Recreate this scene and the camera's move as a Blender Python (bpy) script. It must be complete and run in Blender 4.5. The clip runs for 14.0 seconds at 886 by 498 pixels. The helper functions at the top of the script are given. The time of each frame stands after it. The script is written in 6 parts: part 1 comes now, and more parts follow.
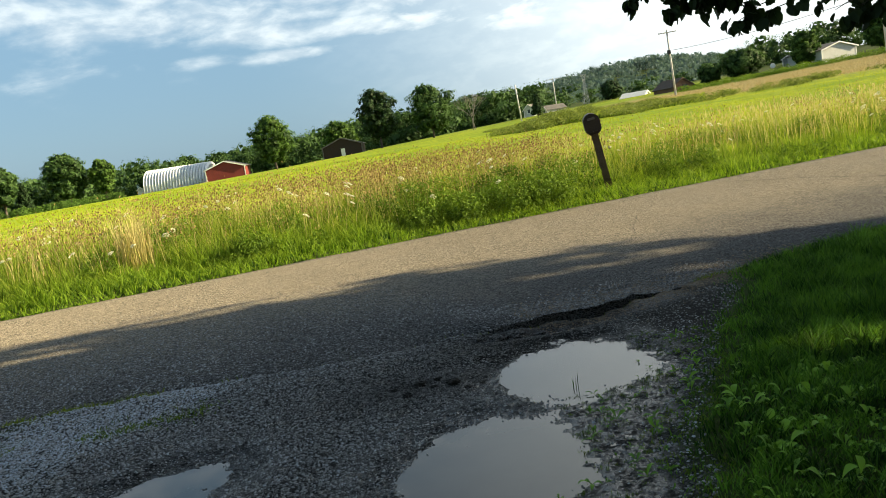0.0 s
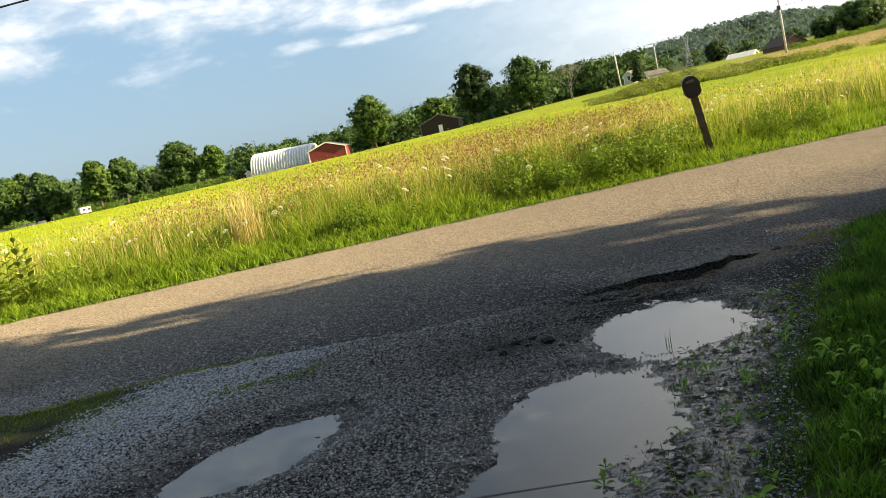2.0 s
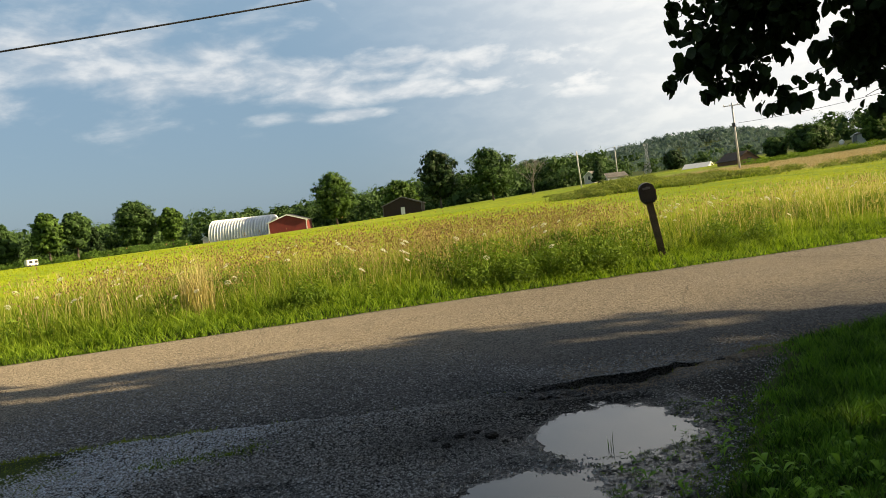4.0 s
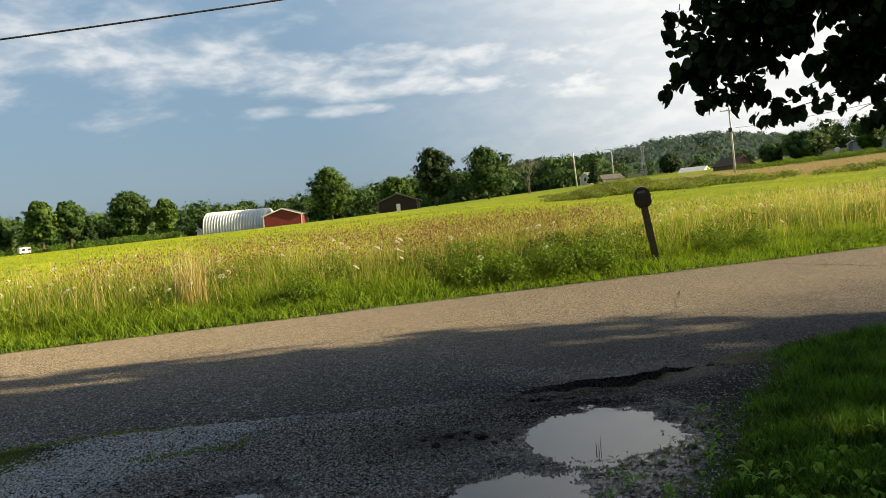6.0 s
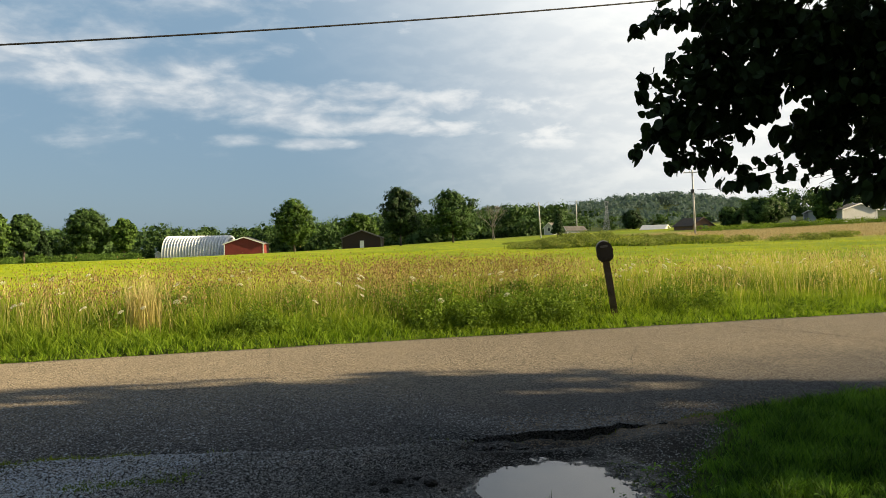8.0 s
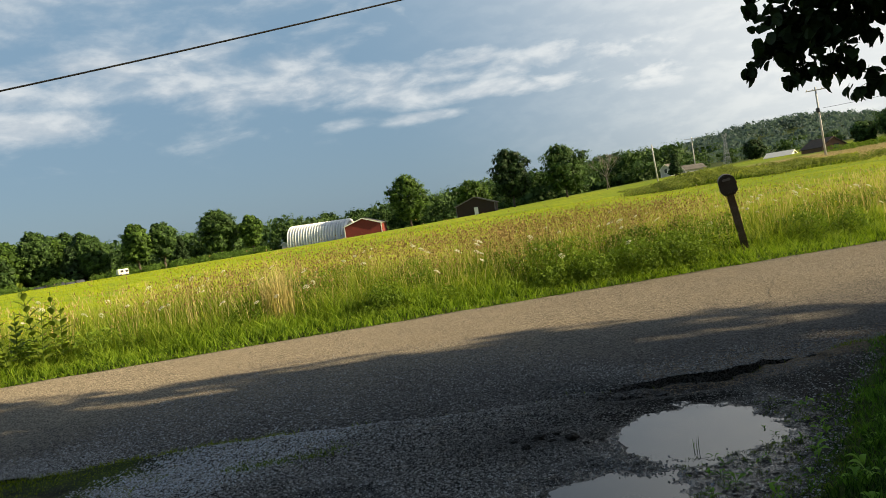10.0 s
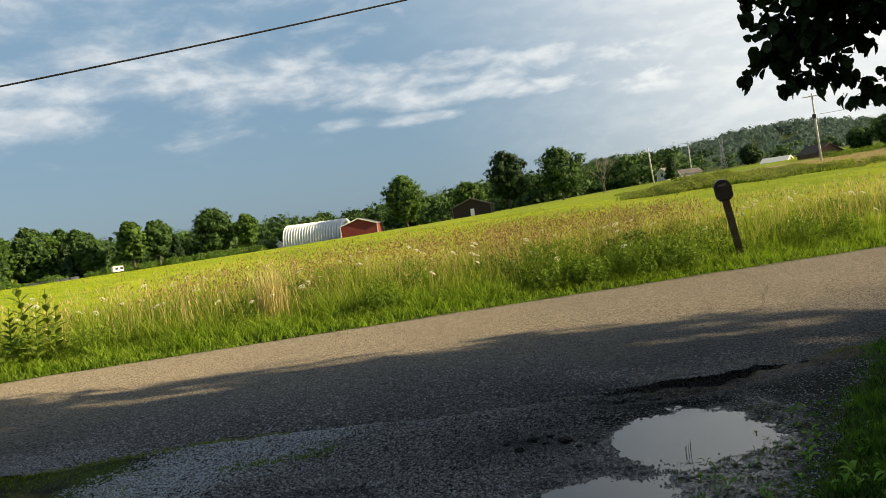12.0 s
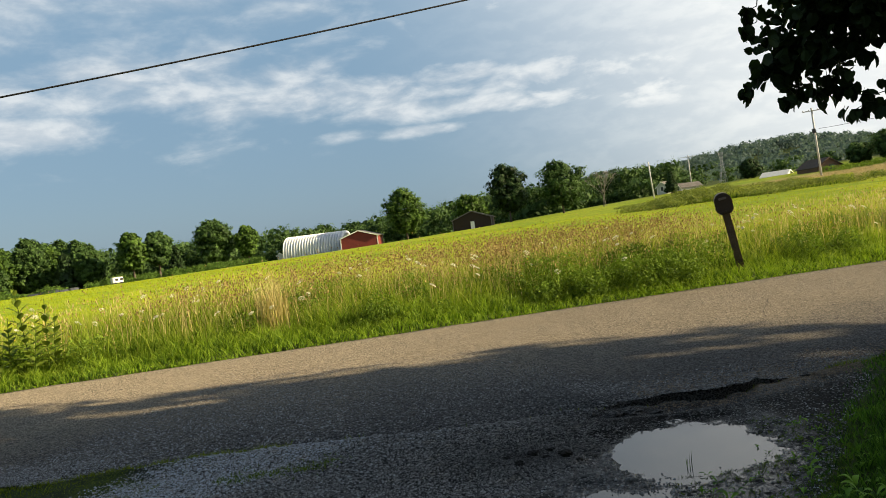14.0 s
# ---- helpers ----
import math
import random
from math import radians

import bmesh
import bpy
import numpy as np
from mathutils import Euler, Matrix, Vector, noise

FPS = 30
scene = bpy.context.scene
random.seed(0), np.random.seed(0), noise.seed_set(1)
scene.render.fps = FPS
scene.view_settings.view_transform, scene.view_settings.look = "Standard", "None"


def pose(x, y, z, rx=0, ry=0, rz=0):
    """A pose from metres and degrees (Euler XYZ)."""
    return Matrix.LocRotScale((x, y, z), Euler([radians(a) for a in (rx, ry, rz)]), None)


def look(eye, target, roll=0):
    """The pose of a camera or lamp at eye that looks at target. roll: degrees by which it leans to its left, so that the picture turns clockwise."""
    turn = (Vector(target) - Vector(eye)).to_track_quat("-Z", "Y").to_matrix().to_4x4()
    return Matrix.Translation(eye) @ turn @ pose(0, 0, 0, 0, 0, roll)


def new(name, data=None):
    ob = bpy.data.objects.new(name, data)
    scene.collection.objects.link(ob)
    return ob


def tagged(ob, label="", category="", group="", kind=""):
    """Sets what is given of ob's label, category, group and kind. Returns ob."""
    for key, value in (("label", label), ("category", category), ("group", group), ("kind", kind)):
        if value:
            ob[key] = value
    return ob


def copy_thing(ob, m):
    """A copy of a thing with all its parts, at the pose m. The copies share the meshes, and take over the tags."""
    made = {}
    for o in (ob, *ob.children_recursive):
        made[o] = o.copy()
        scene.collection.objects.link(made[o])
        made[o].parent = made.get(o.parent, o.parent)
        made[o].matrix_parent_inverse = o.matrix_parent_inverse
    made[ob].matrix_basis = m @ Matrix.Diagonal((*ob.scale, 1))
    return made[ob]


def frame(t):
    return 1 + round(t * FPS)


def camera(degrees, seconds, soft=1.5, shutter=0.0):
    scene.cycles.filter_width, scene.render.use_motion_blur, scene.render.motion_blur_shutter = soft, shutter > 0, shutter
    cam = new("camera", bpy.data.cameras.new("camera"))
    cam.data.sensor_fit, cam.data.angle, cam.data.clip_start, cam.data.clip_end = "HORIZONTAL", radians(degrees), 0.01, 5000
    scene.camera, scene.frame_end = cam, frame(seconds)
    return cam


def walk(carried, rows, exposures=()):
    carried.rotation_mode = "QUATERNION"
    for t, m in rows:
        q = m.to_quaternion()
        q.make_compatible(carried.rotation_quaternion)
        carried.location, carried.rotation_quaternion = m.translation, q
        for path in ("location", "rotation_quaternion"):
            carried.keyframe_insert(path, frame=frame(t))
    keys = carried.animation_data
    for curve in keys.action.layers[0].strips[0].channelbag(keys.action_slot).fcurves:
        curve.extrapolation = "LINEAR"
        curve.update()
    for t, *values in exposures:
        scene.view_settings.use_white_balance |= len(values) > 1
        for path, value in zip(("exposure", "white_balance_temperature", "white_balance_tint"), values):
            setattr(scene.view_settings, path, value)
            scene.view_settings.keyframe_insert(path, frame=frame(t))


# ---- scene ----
cam = camera(59.1, 14.0, soft=0.4)
ROWS = [
    (0, pose(-0.059, 0.220, 1.237, 82.20, 8.69, -1.08)),
    (0.3, pose(-0.136, 0.186, 1.234, 81.20, 8.14, 1.68)),
    (0.5, pose(-0.184, 0.172, 1.224, 81.26, 5.47, 5.16)),
    (0.8, pose(-0.192, 0.162, 1.254, 80.14, 4.91, 13.51)),
    (1, pose(-0.194, 0.161, 1.201, 79.60, 5.42, 16.91)),
    (1.2, pose(-0.168, 0.147, 1.191, 79.02, 6.79, 16.58)),
    (1.5, pose(-0.095, 0.120, 1.194, 79.26, 9.11, 15.27)),
    (1.7, pose(-0.062, 0.086, 1.199, 79.80, 9.60, 11.97)),
    (2, pose(-0.023, 0.048, 1.201, 81.58, 11.13, 6.09)),
    (2.5, pose(0.001, 0.025, 1.221, 84.93, 11.43, 4.19)),
    (3, pose(0.017, 0.015, 1.213, 85.66, 12.74, 3.28)),
    (3.5, pose(0.013, 0.019, 1.209, 85.57, 13.12, 3.16)),
    (3.8, pose(0.006, 0.023, 1.216, 86.70, 9.45, 3.15)),
    (4, pose(-0.011, 0.014, 1.230, 87.25, 6.28, 3.27)),
    (4.2, pose(-0.015, 0.012, 1.225, 87.33, 4.91, 3.24)),
    (6.3, pose(-0.001, -0.013, 1.252, 87.02, 4.83, 2.85)),
    (6.5, pose(0.007, -0.003, 1.237, 87.85, 4.04, 2.76)),
    (7, pose(0.004, -0.021, 1.245, 88.94, 1.43, 0.02)),
    (7.5, pose(0.000, 0.000, 1.250, 89.55, 1.00, 0.00)),
    (8, pose(-0.017, 0.008, 1.257, 89.92, 0.90, 0.25)),
    (8.3, pose(-0.012, -0.015, 1.248, 89.11, 4.56, 5.39)),
    (8.5, pose(-0.009, 0.035, 1.237, 88.11, 8.00, 8.89)),
    (11, pose(-0.010, 0.032, 1.235, 87.90, 8.14, 8.58)),
    (11.5, pose(-0.005, 0.031, 1.236, 87.92, 8.03, 8.57)),
    (12, pose(-0.007, 0.018, 1.243, 87.96, 7.39, 8.40)),
    (12.5, pose(-0.005, 0.028, 1.240, 88.64, 7.41, 8.42)),
    (13, pose(-0.008, 0.025, 1.242, 88.90, 7.29, 8.40)),
    (13.5, pose(-0.012, 0.038, 1.233, 88.92, 7.06, 8.39)),
    (14, pose(-0.011, 0.025, 1.237, 88.88, 7.13, 8.41)),
]
walk(cam, ROWS, exposures=[(0, 1.46, 6400, 2), (0.5, 1.46, 6400, 2), (1.0, 1.70, 6500, 7), (1.7, 1.78, 6700, 9), (2.5, 1.38, 6900, 10), (3.0, 1.20, 6900, 10), (4.0, 1.15, 6800, 9), (6.5, 1.13, 6750, 9), (7.0, 1.1, 6750, 9), (7.5, 1.15, 6750, 9), (8.0, 1.08, 6700, 8), (8.6, 0.97, 6600, 7), (14, 1.1, 6600, 7)])

# ---- world and sun ----
SUN_AZ, SUN_EL = radians(91), radians(22)   # clockwise from +y, the way the camera mostly looks


def tree_of(owner):
    owner.use_nodes = True
    nt = owner.node_tree
    nt.nodes.clear()
    return nt


class Net:
    """A short way to write node trees: net.add(type, settings) and net.link(value or socket)."""

    def __init__(self, nt):
        self.nt = nt

    def add(self, kind, inputs=None, operation=None, named=None):
        n = self.nt.nodes.new(kind)
        if operation:
            n.operation = operation
        if named:
            n.attribute_name = named
        for k, v in (inputs or {}).items():
            self.put(n.inputs[k], v)
        return n

    def put(self, socket, v):
        if isinstance(v, bpy.types.NodeSocket):
            self.nt.links.new(v, socket)
        elif isinstance(v, (tuple, list)) and len(v) == 3 and socket.type == "RGBA":
            socket.default_value = (*v, 1)
        else:
            socket.default_value = v

    def math(self, op, a, b=0.0, c=0.0, clamp=False):
        n = self.add("ShaderNodeMath", operation=op)
        n.use_clamp = clamp
        for s, v in zip(n.inputs, (a, b, c)):
            self.put(s, v)
        return n.outputs[0]

    def noise(self, vec, scale, detail=3.0, rough=0.55, dist=0.0):
        n = self.add("ShaderNodeTexNoise", {"Scale": scale, "Detail": detail, "Roughness": rough, "Distortion": dist})
        if vec is not None:
            self.put(n.inputs["Vector"], vec)
        return n.outputs["Fac"]

    def ramp(self, fac, lo, hi, a=0.0, b=1.0):
        n = self.add("ShaderNodeMapRange", {"Value": fac, "From Min": lo, "From Max": hi, "To Min": a, "To Max": b})
        n.interpolation_type = "SMOOTHSTEP"
        return n.outputs[0]

    def mix(self, fac, a, b, blend="MIX"):
        n = self.add("ShaderNodeMix")
        n.data_type, n.blend_type = "RGBA", blend
        self.put(n.inputs[0], fac), self.put(n.inputs[6], a), self.put(n.inputs[7], b)
        return n.outputs[2]


world = bpy.data.worlds.new("world")
scene.world = world
net = Net(tree_of(world))
sky = net.add("ShaderNodeTexSky")
sky.sky_type, sky.sun_disc, sky.sun_elevation, sky.sun_rotation = "NISHITA", False, SUN_EL, SUN_AZ
sky.air_density, sky.dust_density, sky.ozone_density = 1.0, 1.2, 1.6
way = net.add("ShaderNodeTexCoord").outputs["Generated"]
xyz = net.add("ShaderNodeSeparateXYZ", {0: way})
lift = net.math("MAXIMUM", xyz.outputs[2], 0.0)
az = net.math("MULTIPLY", net.math("ARCTAN2", xyz.outputs[0], xyz.outputs[1]), 57.2958)
el = net.math("MULTIPLY", net.math("ARCSINE", xyz.outputs[2]), 57.2958)
# low clouds are seen from the side, as long banks; the higher ones from below
plane = net.math("ADD", lift, 0.15)
flat = net.add("ShaderNodeCombineXYZ", {0: net.math("DIVIDE", xyz.outputs[0], plane), 1: net.math("MULTIPLY", net.math("DIVIDE", xyz.outputs[1], plane), 1.35), 2: 0.0}).outputs[0]


def side_noise(up, across, tall, detail, dist):
    at = net.add("ShaderNodeCombineXYZ", {0: net.math("DIVIDE", az, across), 1: net.math("DIVIDE", net.math("ADD", el, up), tall), 2: 0.0}).outputs[0]
    return net.noise(at, 1.0, detail, 0.55, dist)


def bank(middle, half, left, right, slope=0.0):
    """A bank of cloud: its height and half thickness in degrees, between two azimuths."""
    off = net.math("ABSOLUTE", net.math("SUBTRACT", el, net.math("ADD", net.math("MULTIPLY", az, slope), middle)))
    ends = net.math("MULTIPLY", net.ramp(az, left - 2, left + 4), net.ramp(az, right + 2, right - 4))
    return net.math("MULTIPLY", net.ramp(off, half * 1.7, half * 0.3), ends)


puffs = side_noise(0.0, 5.6, 2.3, 7, 0.25)
puffs_above = side_noise(0.55, 5.6, 2.3, 7, 0.25)
wisps = side_noise(0.0, 2.3, 1.05, 5, 0.2)
overhead = net.noise(flat, 1.15, 7, 0.56, 0.3)
toward_sun = net.add("ShaderNodeVectorMath", {0: way, 1: (math.sin(SUN_AZ) * math.cos(SUN_EL), math.cos(SUN_AZ) * math.cos(SUN_EL), math.sin(SUN_EL))}, operation="DOT_PRODUCT").outputs["Value"]
sunward = net.ramp(toward_sun, -0.18, 0.38)
banks = bank(10.6, 1.25, -26, 12)
for more in ((8.8, 0.8, -16, 14, -0.05), (12.8, 1.1, -38, -14, 0.03), (7.8, 0.4, -18, -12), (7.6, 0.35, -13, -5), (9.6, 1.1, -46, -30), (7.2, 0.7, 3, 12), (15.2, 1.3, -40, -20, 0.08)):
    banks = net.math("MAXIMUM", banks, bank(*more))
high = net.ramp(el, 12.5, 20.0)
lumps = net.math("ADD", net.math("MULTIPLY", puffs, net.math("SUBTRACT", 1.0, net.math("MULTIPLY", high, 0.6))), net.math("MULTIPLY", net.math("MULTIPLY", overhead, high), 0.6))
cover = net.math("ADD", net.math("ADD", lumps, net.math("MULTIPLY", net.math("SUBTRACT", wisps, 0.5), 0.2)), net.math("MAXIMUM", net.math("MULTIPLY", banks, 0.30), net.math("MULTIPLY", high, 0.20)))
cover = net.math("MULTIPLY", net.ramp(cover, 0.50, 0.98), net.ramp(el, 5.0, 8.0))
haze = net.math("MULTIPLY", sunward, net.ramp(lift, -0.12, 0.10))
cover = net.math("MAXIMUM", cover, haze)
lit = net.ramp(net.math("ADD", net.math("SUBTRACT", puffs, puffs_above), net.math("MULTIPLY", net.math("SUBTRACT", wisps, 0.5), 0.5)), -0.12, 0.16)
cloud = net.mix(lit, (5.9, 6.4, 7.1), (7.7, 8.0, 8.4))
# the cloud higher up is thick and bright, most of all on the sun's side; past it the sky is deep blue
glow = net.math("MULTIPLY", net.ramp(lift, 0.20, 0.36), net.math("MULTIPLY", net.ramp(toward_sun, -0.25, 0.45), net.ramp(xyz.outputs[1], 0.15, 0.5)))
cloud = net.mix(sunward, cloud, net.mix(lit, (9.0, 9.1, 9.2), (10.4, 10.3, 10.1)))
cloud = net.mix(glow, cloud, (13.0, 12.9, 12.6))
cover = net.math("MAXIMUM", cover, net.math("MULTIPLY", glow, 0.9))
cover = net.math("MULTIPLY", cover, net.ramp(lift, 0.44, 0.62, 1.0, 0.12))
clear = net.mix(net.ramp(lift, 0.0, 0.3, 0.55, 0.75), net.mix(1.0, sky.outputs[0], (0.68, 0.68, 0.68), "MULTIPLY"), (2.7, 4.24, 6.0))
clear = net.mix(net.ramp(lift, 0.35, 0.6), clear, (1.15, 1.75, 2.75))
colour = net.mix(net.math("MULTIPLY", cover, 0.88), clear, cloud)
back = net.add("ShaderNodeBackground", {"Color": colour, "Strength": 0.05})
net.add("ShaderNodeOutputWorld", {"Surface": back.outputs[0]})

sun_data = bpy.data.lights.new("sun", "SUN")
sun_data.energy, sun_data.angle, sun_data.color = 5.6, radians(0.55), (1.0, 0.78, 0.48)
sun = new("sun", sun_data)
toward = Vector((math.sin(SUN_AZ) * math.cos(SUN_EL), math.cos(SUN_AZ) * math.cos(SUN_EL), math.sin(SUN_EL)))
sun.matrix_world = look(toward * 50, (0, 0, 0))


# ---- materials ----
def surface(name, dark, light, big=0.6, fine=40.0, rough=0.8, bump=0.3, metal=0.0, stain=None, stain_at=0.62, spec=0.4):
    """A worn surface: two colours mixed by noise at two scales, fine relief, and stains if wanted."""
    m = bpy.data.materials.new(name)
    net = Net(tree_of(m))
    at = net.add("ShaderNodeTexCoord").outputs["Object"]
    a, b = net.noise(at, big, 5, 0.6), net.noise(at, fine, 3, 0.6)
    f = net.math("ADD", net.math("MULTIPLY", a, 0.6), net.math("MULTIPLY", b, 0.4))
    col = net.mix(net.ramp(f, 0.32, 0.68), dark, light)
    if stain:
        col = net.mix(net.ramp(net.noise(at, big * 2.7, 6, 0.65, 0.8), stain_at, stain_at + 0.1), col, stain)
    bsdf = net.add("ShaderNodeBsdfPrincipled", {"Base Color": col, "Roughness": net.ramp(a, 0.2, 0.8, max(0.02, rough - 0.12), min(1, rough + 0.1)), "Metallic": metal, "Specular IOR Level": spec})
    if bump:
        bp = net.add("ShaderNodeBump", {"Height": f, "Strength": bump, "Distance": 0.02})
        net.put(bsdf.inputs["Normal"], bp.outputs[0])
    net.add("ShaderNodeOutputMaterial", {"Surface": bsdf.outputs[0]})
    return m


def foliage(name, dark, light, tip=None, through_light=0.35, rough=0.6, spec=0.15):
    """Leaves and blades: colour by the attribute tint, towards tip by the attribute along; part of the light goes through."""
    m = bpy.data.materials.new(name)
    net = Net(tree_of(m))
    tint = net.add("ShaderNodeAttribute", named="tint").outputs["Fac"]
    at = net.add("ShaderNodeTexCoord").outputs["Object"]
    patch = net.noise(at, 0.5, 3, 0.6)
    f = net.math("ADD", net.math("MULTIPLY", tint, 0.75), net.math("MULTIPLY", patch, 0.4), clamp=True)
    col = net.mix(net.ramp(f, 0.1, 0.95), dark, light)
    if tip:
        along = net.add("ShaderNodeAttribute", named="along").outputs["Fac"]
        col = net.mix(net.ramp(along, 0.45, 1.0), col, tip)
    bsdf = net.add("ShaderNodeBsdfPrincipled", {"Base Color": col, "Roughness": rough, "Specular IOR Level": spec})
    shine = net.add("ShaderNodeBsdfTranslucent", {"Color": net.mix(0.5, col, net.mix(1.0, col, (1.0, 1.0, 0.35), "MULTIPLY"))})
    both = net.add("ShaderNodeMixShader", {0: through_light, 1: bsdf.outputs[0], 2: shine.outputs[0]})
    net.add("ShaderNodeOutputMaterial", {"Surface": both.outputs[0]})
    return m


# ---- mesh helpers ----
def mesh_of(name, verts, faces, mat=None, tint=None, along=None, smooth=False):
    """A mesh from arrays: verts (n, 3), faces (m, 3 or 4), with the float attributes tint and along per vertex."""
    verts, faces = np.asarray(verts, np.float32), np.asarray(faces, np.int32)
    me = bpy.data.meshes.new(name)
    k = faces.shape[1]
    me.vertices.add(len(verts)), me.loops.add(faces.size), me.polygons.add(len(faces))
    me.vertices.foreach_set("co", verts.ravel())
    me.loops.foreach_set("vertex_index", faces.ravel())
    me.polygons.foreach_set("loop_start", np.arange(0, faces.size, k, dtype=np.int32))
    me.polygons.foreach_set("use_smooth", np.full(len(faces), smooth))
    for key, values in (("tint", tint), ("along", along)):
        if values is not None:
            me.attributes.new(key, "FLOAT", "POINT").data.foreach_set("value", np.asarray(values, np.float32).ravel())
    me.update(calc_edges=True)
    me.validate()
    if mat:
        me.materials.append(mat)
    return me


def part(name, bm, mat, parent=None, label="", smooth=False):
    """Links a bmesh (or a finished mesh) as one object under parent."""
    if isinstance(bm, bmesh.types.BMesh):
        bmesh.ops.recalc_face_normals(bm, faces=bm.faces)
        me = bpy.data.meshes.new(name)
        bm.to_mesh(me), bm.free()
        if smooth:
            me.polygons.foreach_set("use_smooth", [True] * len(me.polygons))
        me.materials.append(mat)
    else:
        me = bm
    ob = new(name, me)
    ob.parent = parent
    return tagged(ob, label)


def thing(name, m, label, category, group=""):
    ob = new(name)
    ob.matrix_basis = m
    return tagged(ob, label, category, group)


def box(bm, x0, x1, y0, y1, z0, z1, bevel=0.0, m=None):
    made = bmesh.ops.create_cube(bm, size=1)["verts"]
    bmesh.ops.transform(bm, matrix=Matrix.Translation(((x0 + x1) / 2, (y0 + y1) / 2, (z0 + z1) / 2)) @ Matrix.Diagonal((x1 - x0, y1 - y0, z1 - z0, 1)), verts=made)
    if bevel:
        edges = list({e for v in made for e in v.link_edges})
        made = list({v for f in bmesh.ops.bevel(bm, geom=edges, offset=bevel, segments=2, affect="EDGES")["faces"] for v in f.verts} | {v for v in made if v.is_valid})
    if m is not None:
        bmesh.ops.transform(bm, matrix=m, verts=[v for v in made if v.is_valid])
    return bm


def rod(bm, a, b, r0, r1, n=8):
    """A tapered round bar from a to b."""
    a, b = Vector(a), Vector(b)
    turn = (b - a).to_track_quat("Z", "Y").to_matrix().to_4x4()
    made = bmesh.ops.create_cone(bm, cap_ends=True, segments=n, radius1=r0, radius2=r1, depth=(b - a).length)["verts"]
    bmesh.ops.transform(bm, matrix=Matrix.Translation((a + b) / 2) @ turn, verts=made)
    return bm


def prism(bm, outline, y0, y1):
    """An outline in x and z, drawn out from y0 to y1."""
    a = [bm.verts.new((x, y0, z)) for x, z in outline]
    b = [bm.verts.new((x, y1, z)) for x, z in outline]
    bm.faces.new(a), bm.faces.new(b[::-1])
    for i in range(len(a)):
        j = (i + 1) % len(a)
        bm.faces.new((a[i], b[i], b[j], a[j]))
    return bm


def step(v, lo, hi):
    q = np.clip((v - lo) / (hi - lo), 0, 1)
    return q * q * (3 - 2 * q)


def ripple(x, y, scale, seed=0.0):
    """Cheap smooth noise on arrays, about -1 to 1."""
    x, y = np.asarray(x) * scale, np.asarray(y) * scale
    return (np.sin(x * 1.7 + 1.3 * np.sin(y * 1.1 + seed) + seed) + np.sin(y * 1.9 - 1.1 * np.sin(x * 1.3 - seed) + 2 * seed) + 0.7 * np.sin((x + y) * 2.9 + 1.7 * np.sin((x - y) * 2.3 + seed))) / 2.7



# ---- the plan ----
ROAD_TURN = radians(20.5)
U = np.array((math.cos(ROAD_TURN), math.sin(ROAD_TURN)))     # along the road
N = np.array((-math.sin(ROAD_TURN), math.cos(ROAD_TURN)))    # across it, away from the camera
FAR_EDGE = 10.15


def road_sn(x, y):
    return x * U[0] + y * U[1], x * N[0] + y * N[1]


def from_sn(s, n):
    return s * U[0] + n * N[0], s * U[1] + n * N[1]


def far_land(x, y):
    """The land rises gently away from the road and towards the right of the field."""
    r = np.hypot(x, y)
    rise = np.clip((r - 18) / 182, 0, 1.25)
    rise = np.where(r < 60, rise * step(r, 12, 60), rise)
    return np.where(y > 0, (2.6 + 0.045 * np.clip(x, -85, 160)) * rise, 0.0) * step(y, 0, 25) + 17 * np.exp(-(((x + 10) / 130) ** 2 + ((y - 640) / 90) ** 2)) + 52 * np.exp(-(((x - 310) / 210) ** 2 + ((y - 1160) / 260) ** 2))


# hollows in the drive: centre, half length, half width, turn; and the water that stands in them
PUDDLES = (
    (0.50, 4.22, 0.40, 0.50, -0.35),
    (-0.02, 3.13, 0.375, 0.53, -0.20),
    (-0.24, 2.52, 0.25, 0.62, -0.30),
    (-1.46, 3.20, 0.47, 0.29, 0.90),
)
WATERS = ((0.50, 4.22, 0.66, 0.72, -0.35, 3.72, 9.0), (0.05, 2.95, 0.85, 1.10, -0.3, 0.0, 3.72), (-1.46, 3.20, 0.62, 0.40, 0.90, 0.0, 9.0))   # with the least and greatest y
WATER = -0.030


def hollow(x, y):
    """How far inside a puddle's hollow a place lies: 1 at its middle, 0 at its rim."""
    x, y = np.asarray(x, float), np.asarray(y, float)
    best = np.full(np.broadcast(x, y).shape, -9.0)
    for px, py, a, b, turn in PUDDLES:
        c, s = math.cos(turn), math.sin(turn)
        dx, dy = x - px, y - py
        u, v = (c * dx + s * dy) / a, (-s * dx + c * dy) / b
        best = np.maximum(best, 1 - np.sqrt(u * u + v * v) + 0.10 * ripple(x, y, 5.5, 1.0) + 0.07 * ripple(x, y, 13, 2.0) + 0.04 * ripple(x, y, 31, 5.0))
    return best


def lawn_line(y):
    """x of the lawn's ragged edge beside the driveway."""
    return np.interp(y, (1.0, 2.6, 3.2, 3.9, 4.4, 5.0, 5.7, 6.1, 6.6), (0.45, 0.62, 0.82, 1.15, 1.33, 1.66, 1.95, 2.6, 3.6)) + 0.07 * ripple(y, y * 0.7, 4.0, 3.0)


